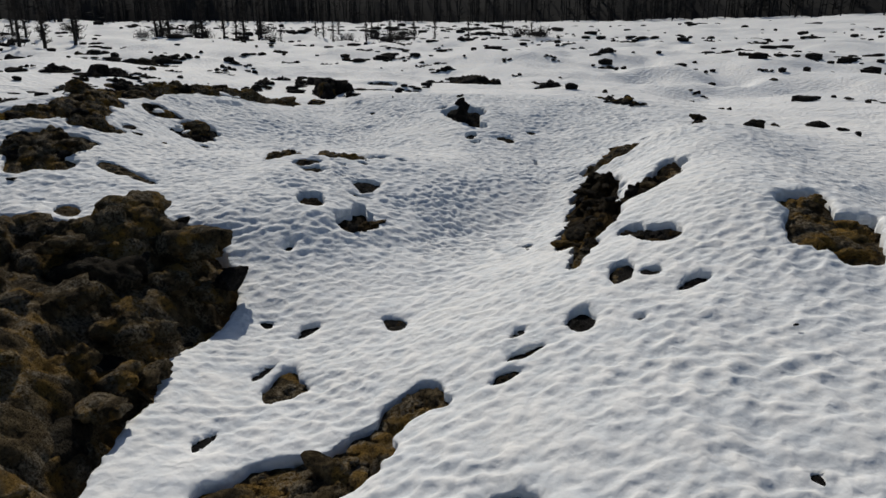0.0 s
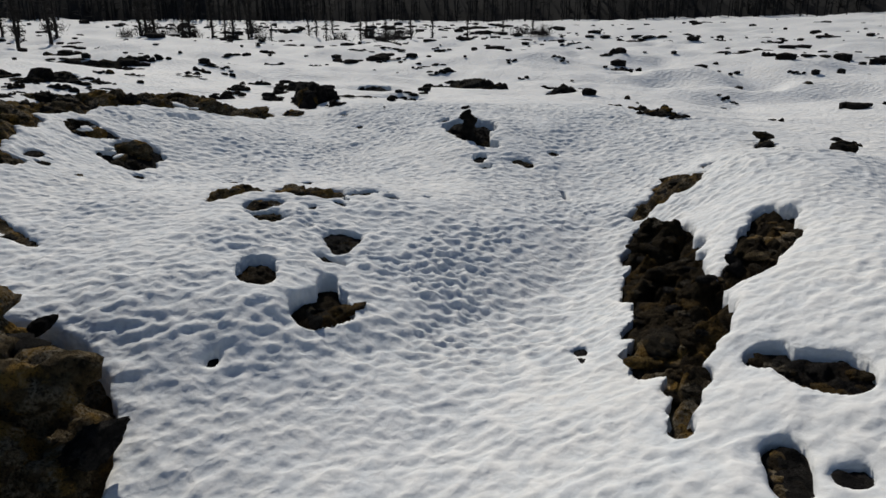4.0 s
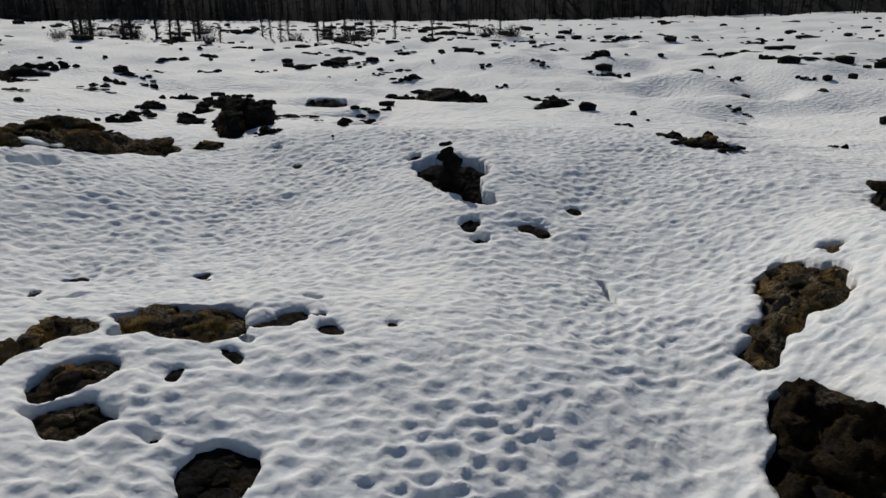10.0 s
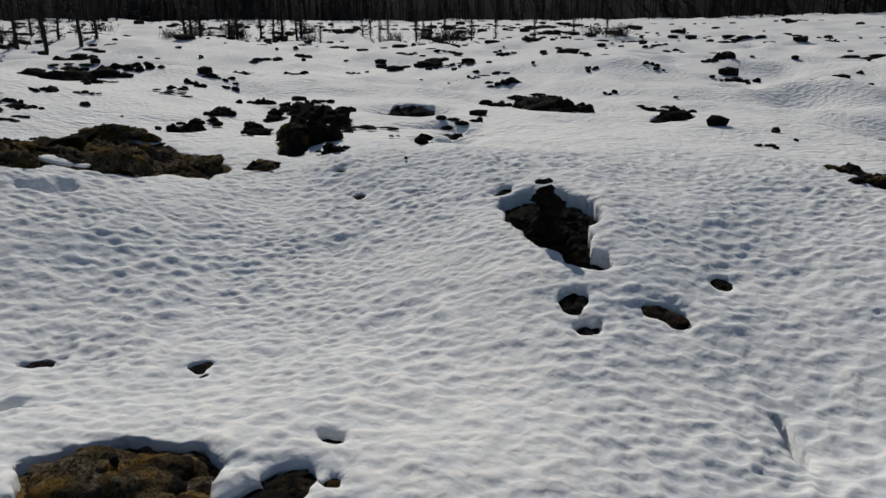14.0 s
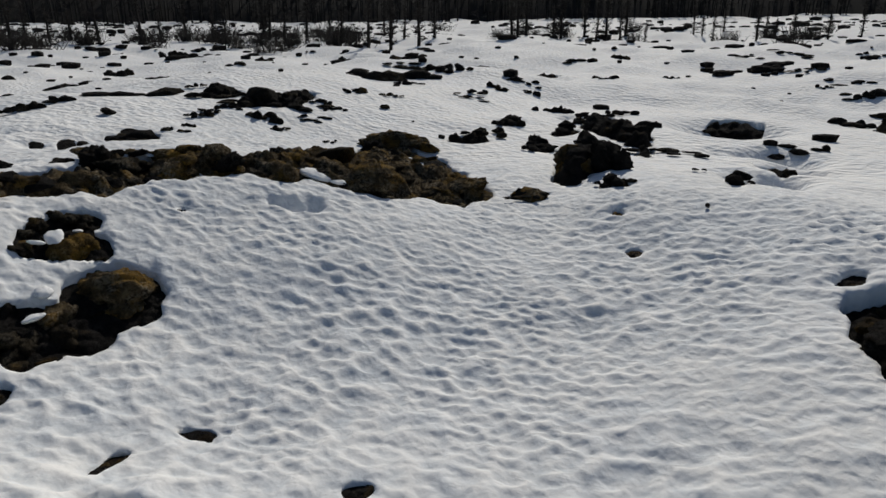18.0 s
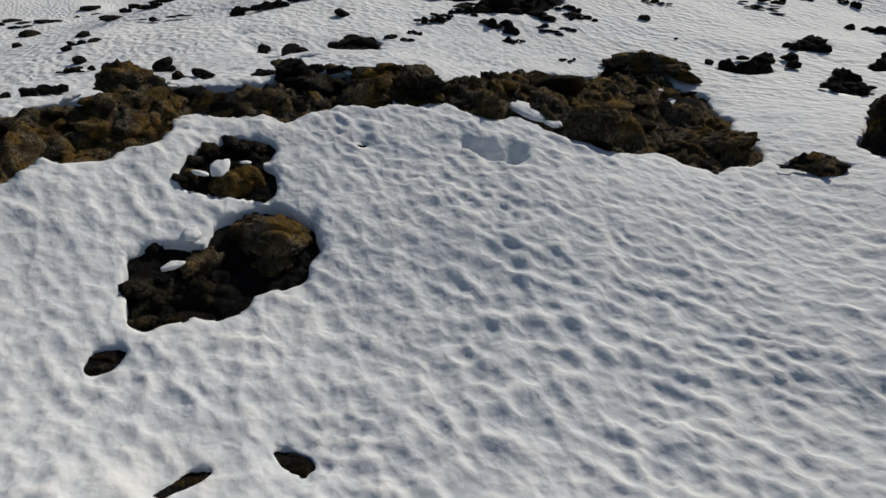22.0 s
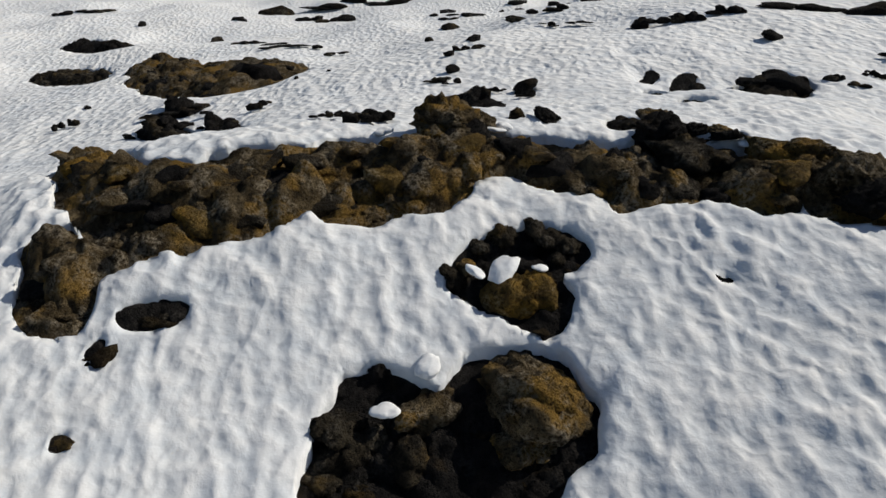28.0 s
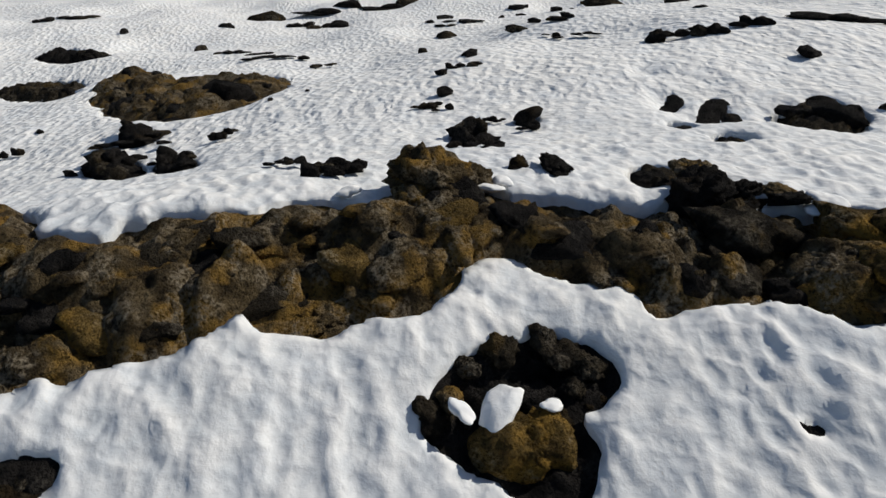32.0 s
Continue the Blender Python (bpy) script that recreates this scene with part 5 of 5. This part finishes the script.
rubble(-11.45, 20.47, 50, 1.01, 0.13)
rubble(-10.17, 18.92, 52, 0.44, 0.10)
rubble(-10.28, 19.73, 49, 0.58, 0.13)
rubble(-9.39, 17.79, 54, 0.36, 0.07)
rubble(-26.79, 34.28, 49, 0.91, 0.27)
rubble(-40.88, 41.43, 53, 1.75, 0.46)
rubble(-41.11, 43.52, 52, 1.08, 0.34)
rubble(-28.81, 38.07, 47, 0.68, 0.25)
rubble(-12.81, 20.93, 52, 0.41, 0.08)
rubble(-10.08, 23.10, 40, 0.48, 0.16)
rubble(-12.29, 26.56, 38, 0.41, 0.13)
rubble(-9.41, 23.61, 36, 0.54, 0.06)
rubble(-10.76, 26.23, 35, 0.80, 0.12)
rubble(-8.97, 20.63, 43, 0.63, 0.07)
rubble(-9.33, 21.45, 41, 0.48, 0.07)
rubble(-21.19, 41.44, 35, 1.91, 0.38)
rubble(-11.94, 29.34, 33, 1.31, 0.31)
rubble(-10.94, 29.07, 31, 0.90, 0.22)
rubble(-8.85, 19.46, 46, 0.21, 0.08)
rubble(-8.93, 29.13, 26, 0.42, 0.13)
rubble(-8.60, 26.31, 29, 0.60, 0.09)
rubble(-8.62, 27.81, 27, 0.26, 0.10)
rubble(-8.07, 28.48, 24, 0.40, 0.14)
rubble(-6.44, 26.06, 23, 0.70, 0.15)
rubble(-6.09, 23.03, 26, 0.56, 0.14)
rubble(-4.70, 21.38, 24, 0.59, 0.06)
rubble(-11.52, 41.63, 20, 1.40, 0.21)
rubble(-10.42, 44.11, 17, 0.89, 0.27)
rubble(-7.16, 32.01, 18, 0.76, 0.14)
rubble(-2.60, 18.96, 17, 0.43, 0.08)
rubble(-3.49, 18.34, 25, 0.49, 0.04)
rubble(-1.27, 20.33, 7, 0.29, 0.09)
rubble(-0.95, 23.59, 4, 0.87, 0.11)
rubble(0.02, 30.25, -1, 1.33, 0.30)
rubble(-6.49, 38.09, 13, 0.57, 0.11)
rubble(-4.84, 44.35, 8, 1.27, 0.13)
rubble(-2.30, 38.89, 4, 0.96, 0.11)
rubble(-1.17, 35.45, 2, 0.42, 0.09)
rubble(-0.60, 36.55, 1, 1.32, 0.13)
rubble(-0.15, 34.26, -0, 1.00, 0.21)
rubble(-0.10, 48.98, -0, 1.31, 0.20)
rubble(-5.14, 25.38, 19, 0.79, 0.16)
rubble(-4.80, 26.33, 17, 0.69, 0.14)
rubble(-3.73, 24.76, 15, 0.39, 0.26)
rubble(-2.64, 21.94, 13, 1.07, 0.10)
rubble(-1.78, 19.95, 10, 0.19, 0.04)
rubble(9.13, 39.40, -15, 1.38, 0.33)
rubble(19.40, 67.64, -17, 3.66, 0.43)
rubble(8.97, 35.57, -16, 1.40, 0.25)
rubble(4.92, 21.95, -16, 0.38, 0.07)
rubble(4.49, 17.41, -19, 0.72, 0.09)
rubble(4.89, 16.97, -22, 0.59, 0.07)
rubble(4.22, 28.16, -10, 1.26, 0.13)
rubble(3.41, 31.22, -7, 0.37, 0.14)
rubble(5.82, 36.48, -10, 0.85, 0.17)
rubble(16.46, 36.88, -27, 1.26, 0.24)
rubble(19.56, 46.93, -25, 4.05, 0.18)
rubble(17.95, 36.07, -30, 1.39, 0.21)
rubble(7.92, 18.79, -29, 0.34, 0.09)
rubble(22.31, 37.68, -34, 1.04, 0.13)
rubble(15.22, 31.93, -29, 0.65, 0.16)
rubble(24.31, 62.83, -23, 0.87, 0.25)
rubble(10.13, 56.55, -11, 1.38, 0.21)
rubble(10.87, 54.85, -12, 1.25, 0.20)
rubble(12.52, 88.51, -9, 1.17, 0.28)
rubble(3.37, 36.22, -6, 0.55, 0.12)
rubble(-3.25, 47.69, 4, 1.87, 0.17)
rubble(-12.00, 27.08, 28, 2.66, 0.37)
rubble(-19.11, 38.19, 29, 2.01, 0.25)
rubble(-9.52, 19.85, 31, 0.56, 0.19)
rubble(-9.69, 21.58, 29, 0.41, 0.13)
rubble(-8.76, 27.70, 20, 0.52, 0.19)
rubble(-8.55, 29.10, 19, 0.81, 0.17)
rubble(-6.24, 26.06, 16, 0.55, 0.19)
rubble(-8.42, 25.58, 21, 0.98, 0.07)
rubble(-6.03, 22.09, 18, 0.81, 0.15)
rubble(-4.87, 24.41, 13, 0.78, 0.13)
rubble(10.44, 27.61, -24, 0.71, 0.13)
rubble(1.76, 26.50, -5, 1.00, 0.32)
rubble(0.83, 31.90, -2, 1.67, 0.21)
rubble(-22.08, 14.17, 87, 1.43, 0.13)
rubble(-26.57, 9.71, -262, 1.76, 0.26)
rubble(-18.26, 10.21, -260, 1.48, 0.07)
rubble(-12.07, 14.02, 85, 0.52, 0.07)
rubble(-10.60, 13.65, 86, 0.42, 0.06)
rubble(-29.26, 11.15, -266, 3.86, 0.29)
rubble(-16.02, 15.62, 80, 1.28, 0.12)
rubble(-14.65, 15.85, 78, 0.82, 0.07)
rubble(-10.29, 19.20, 55, 0.37, 0.07)
rubble(-10.40, 20.20, 51, 0.99, 0.10)
rubble(-9.97, 20.93, 47, 1.61, 0.11)
rubble(-8.95, 20.63, 45, 0.65, 0.04)
rubble(-8.90, 19.61, 49, 0.26, 0.06)
rubble(-7.94, 19.81, 44, 0.25, 0.03)
rubble(-9.17, 21.40, 43, 0.39, 0.06)
rubble(-9.62, 18.21, 58, 0.24, 0.05)
rubble(-7.30, 20.88, 37, 0.34, 0.09)
rubble(-7.60, 20.81, 38, 0.31, 0.06)
rubble(-7.74, 13.08, 90, 0.35, 0.14)
rubble(-10.97, 10.31, -246, 0.89, 0.06)
rubble(-10.06, 11.12, -249, 0.41, 0.09)
rubble(-10.22, 10.35, -244, 0.69, 0.10)
rubble(-10.79, 11.41, -253, 0.28, 0.08)
rubble(-20.09, 9.16, -255, 1.27, 0.11)
rubble(-28.29, 0.77, -243, 1.95, 0.16)
rubble(-8.76, 14.04, 86, 0.45, 0.08)
rubble(-9.49, 14.52, 82, 0.22, 0.07)
rubble(-9.89, 14.26, 85, 0.21, 0.05)
rubble(-7.84, 13.09, -263, 0.33, 0.12)
rubble(-7.54, 15.00, 72, 0.18, 0.06)
rubble(-8.14, 12.68, -259, 0.27, 0.05)
rubble(-11.39, 8.61, -238, 0.30, 0.08)
rubble(-17.38, 11.44, -261, 0.50, 0.07)


def far_stones():
    """Stones too far and too many to count."""
    rng = np.random.default_rng(8)
    verts, faces, total = [], [], 0
    src = lump_mesh("far_stone", 77, LAVA, 0.6, 1.1, 1, 2)
    co = np.array([v.co for v in src.vertices])
    tri = np.array([tuple(q.vertices) for q in src.polygons])
    n = 0
    while n < 2200:
        if n % 7 == 0:
            yaw, r = rng.uniform(-0.75, 1.45), (rng.uniform(26, 58) if n < 220 else rng.uniform(55, 118))
            cx, cy = -r * math.sin(yaw), r * math.cos(yaw)
            spread = rng.uniform(0.4, 3.5)
        n += 1
        x, y = cx + spread * 2 * rng.normal(), cy + spread * rng.normal()
        r = math.hypot(x, y)
        if y < 12 or r < 25 or (r > 50 and yaw < -0.1 and rng.random() < 0.6):
            continue
        s = rng.choice((0.05, 0.07, 0.1, 0.14, 0.22)) * (1 + r / 80)
        t = rng.uniform(0, 6.28)
        t = t if rng.random() < 0.3 else 0.35 * t - 1.1
        rot = np.array([[math.cos(t), -math.sin(t), 0], [math.sin(t), math.cos(t), 0], [0, 0, 1]])
        verts.append(co @ rot.T * (s * rng.uniform(0.8, 1.9), s, s * rng.uniform(0.5, 1.3)) + (x, y, float(land(x, y))))
        faces.append(tri + total)
        total += len(co)
    me = bpy.data.meshes.new("far_stones")
    me.from_pydata(np.concatenate(verts).tolist(), [], np.concatenate(faces).tolist())
    me.materials.append(LAVA)
    return tagged(new("far_stones", me), "many dark lava stones strewn over the distant snow", "stones", kind="stuff")


far_stones()


# ---- trees and the wooded slope ----
def limb(bm, a, b, ra, rb, sides=5):
    a, b = Vector(a), Vector(b)
    turn = (b - a).to_track_quat("Z", "Y").to_matrix()
    rings = []
    for c, r in ((a, ra), (b, rb)):
        rings.append([bm.verts.new(c + turn @ Vector((r * math.cos(6.283 * k / sides), r * math.sin(6.283 * k / sides), 0))) for k in range(sides)])
    for k in range(sides):
        bm.faces.new((rings[0][k], rings[0][(k + 1) % sides], rings[1][(k + 1) % sides], rings[1][k]))


def finish(bm, name, mat):
    for f in bm.faces:
        f.smooth = True
    me = bpy.data.meshes.new(name)
    bm.to_mesh(me)
    bm.free()
    me.materials.append(mat)
    return me


def tree_meshes(seed, height, twigs):
    rng = random.Random(seed)
    bm = bmesh.new()
    x = y = 0.0
    pts = [(0, 0, -0.3)]
    for k in range(1, 7):
        x, y = x + rng.uniform(-0.06, 0.06), y + rng.uniform(-0.06, 0.06)
        pts.append((x, y, height * k / 6))
    for k in range(6):
        limb(bm, pts[k], pts[k + 1], 0.13 * (1 - k / 6.5), 0.13 * (1 - (k + 1) / 6.5), 7)
    trunk = finish(bm, "trunk", BARK)
    bm = bmesh.new()
    for _ in range(twigs):
        h = height * rng.uniform(0.08, 0.98)
        t = rng.uniform(0, 6.283)
        reach = rng.uniform(0.25, 0.75) * (1.15 - h / height)
        k = min(int(h / height * 6), 5)
        a = Vector(pts[k]).lerp(Vector(pts[k + 1]), h / height * 6 - k)
        b = a + Vector((math.cos(t) * reach, math.sin(t) * reach, reach * rng.uniform(-0.1, 0.6)))
        limb(bm, a, b, 0.03, 0.012, 3)
        for _ in range(5):
            c = a.lerp(b, rng.uniform(0.3, 1))
            limb(bm, c, c + Vector((rng.uniform(-0.2, 0.2), rng.uniform(-0.2, 0.2), rng.uniform(-0.05, 0.22))), 0.018, 0.008, 3)
    return trunk, finish(bm, "crown", BARK)


TREES = [tree_meshes(70 + k, 3.6 + 0.5 * k, 70 + 12 * k) for k in range(4)]


def tree(x, y, scale=1.0):
    trunk, crown = luck.choice(TREES)
    base = tagged(new("bare_tree"), "thin leafless tree with dark bark standing in snow", "tree", group="bare trees on the snowfield")
    base.matrix_world = Matrix.LocRotScale((x, y, float(land(x, y)) - 0.05), Euler((0, 0, luck.uniform(0, 6.28))), (scale, scale, scale * luck.uniform(0.85, 1.2)))
    for n, me in (("trunk", trunk), ("crown", crown)):
        new(n, me).parent = base


tree(-56.4, 33.9, 1.04)
tree(-57.2, 35.4, 1.07)
tree(-58.8, 38.1, 0.83)
tree(-52.7, 36.7, 1.18)
tree(-54.5, 38.6, 0.91)
tree(-60.2, 43.5, 1.01)
tree(-58.1, 44.2, 1.01)
tree(-55.7, 44.3, 0.87)
tree(-55.3, 44.9, 1.19)
tree(-52.6, 47.0, 1.13)
tree(-52.9, 49.2, 0.83)
tree(-52.4, 51.3, 1.07)
tree(-47.4, 50.3, 0.81)
tree(-51.0, 54.7, 1.01)
tree(-47.7, 56.2, 1.20)
tree(-47.3, 56.6, 1.21)
tree(-44.1, 55.2, 1.16)
tree(-43.1, 57.0, 1.22)
tree(-44.4, 61.6, 0.84)
tree(-38.8, 56.7, 0.90)
tree(-40.9, 65.6, 1.00)
tree(-38.3, 63.3, 0.94)
tree(-36.7, 63.0, 0.97)
tree(-33.5, 63.2, 1.06)
tree(-28.5, 68.7, 1.21)
tree(-28.5, 69.8, 1.22)
tree(-28.5, 71.8, 1.25)
tree(-25.5, 71.1, 0.87)
tree(-25.5, 73.1, 1.23)
tree(-23.6, 74.3, 1.06)
tree(-21.9, 72.9, 0.90)
tree(-21.4, 74.3, 1.06)
tree(-18.6, 69.5, 0.83)
tree(-19.8, 75.1, 1.25)
tree(-16.1, 68.2, 0.55)
tree(-13.2, 76.2, 0.55)
tree(-11.6, 72.5, 0.55)
tree(-7.3, 70.6, 0.55)
tree(-6.8, 72.1, 0.55)
tree(-14.4, 78.5, 0.60)
tree(-12.2, 80.8, 0.60)
tree(-7.4, 66.4, 0.60)
tree(-5.9, 76.8, 0.60)
tree(-2.8, 66.8, 0.60)
tree(-0.9, 78.9, 0.60)
tree(2.7, 71.9, 0.60)
tree(7.1, 81.5, 0.60)
tree(10.6, 83.0, 0.60)
tree(-31.5, 51.0, 1.10)
tree(-30.1, 51.9, 1.10)
tree(-28.3, 52.9, 1.10)


def bush_mesh(seed):
    rng = random.Random(seed)
    bm = bmesh.new()
    for _ in range(60):
        a, lean = rng.uniform(0, 6.283), rng.uniform(0.1, 0.9)
        p = Vector((rng.gauss(0, 0.5), rng.gauss(0, 0.5), -0.1))
        q = p + Vector((math.cos(a) * lean, math.sin(a) * lean, rng.uniform(0.5, 1.5)))
        limb(bm, p, q, 0.03, 0.012, 3)
        for _ in range(3):
            c = p.lerp(q, rng.uniform(0.3, 0.95))
            limb(bm, c, c + Vector((rng.uniform(-0.4, 0.4), rng.uniform(-0.4, 0.4), rng.uniform(0.1, 0.4))), 0.016, 0.008, 3)
    return finish(bm, "bush", BARK)


BUSHES = [bush_mesh(40 + k) for k in range(3)]


def bush(x, y, scale):
    ob = new("bush", luck.choice(BUSHES))
    ob.matrix_world = Matrix.LocRotScale((x, y, float(land(x, y))), Euler((0, 0, luck.uniform(0, 6.28))), (scale * 1.2, scale * 1.2, scale))
    return tagged(ob, "leafless dark bush standing in snow", "bush", group="bushes on the snowfield")


thicket = random.Random(12)
for k in range(46):
    turn = radians(thicket.uniform(33, 72))
    reach = thicket.uniform(58, 76)
    bush(-reach * math.sin(turn), reach * math.cos(turn), thicket.uniform(0.6, 1.1))
for k in range(16):
    turn = radians(thicket.uniform(-12, 33))
    reach = thicket.uniform(62, 92)
    bush(-reach * math.sin(turn), reach * math.cos(turn), thicket.uniform(0.5, 0.9))


def woods():
    """The dark wooded slope behind the snowfield, with its bare trees."""
    yaws, steps = np.radians(np.linspace(-75, 110, 120)), np.linspace(0, 1, 14)
    t, s = np.meshgrid(yaws, steps)
    edge = 122 + 28 * np.clip((0.52 - t) / 0.44, 0, 1)
    r = edge + 120 * s
    x, y = -r * np.sin(t), r * np.cos(t)
    z = land(x, y) + 55 * s + 1.5 * soft_noise(x / 9, y / 9, 81) - 2.0 * (s == 0)
    keep = np.ones((13, 119), bool)
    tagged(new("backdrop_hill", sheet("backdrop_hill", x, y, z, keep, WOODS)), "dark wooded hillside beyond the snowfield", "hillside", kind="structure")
    rng = random.Random(9)
    bm = bmesh.new()
    for _ in range(1500):
        yaw = radians(rng.uniform(-60, 100))
        r = 122 + 28 * min(max((0.52 - yaw) / 0.44, 0), 1) + rng.uniform(-3, 12)
        px, py = -r * math.sin(yaw), r * math.cos(yaw)
        pz, h = float(land(px, py)) - 0.3, rng.uniform(5, 9)
        lean = (rng.uniform(-0.4, 0.4), rng.uniform(-0.4, 0.4))
        limb(bm, (px, py, pz), (px + lean[0], py + lean[1], pz + h), 0.16, 0.04, 4)
        for _ in range(9):
            k, a = rng.uniform(0.15, 0.95), rng.uniform(0, 6.28)
            reach = 1.6 * (1.1 - k)
            q = (px + lean[0] * k, py + lean[1] * k, pz + h * k)
            limb(bm, q, (q[0] + math.cos(a) * reach, q[1] + math.sin(a) * reach, q[2] + rng.uniform(-0.2, 0.9)), 0.07, 0.03, 3)
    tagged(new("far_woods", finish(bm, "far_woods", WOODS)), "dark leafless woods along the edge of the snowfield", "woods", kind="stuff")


woods()
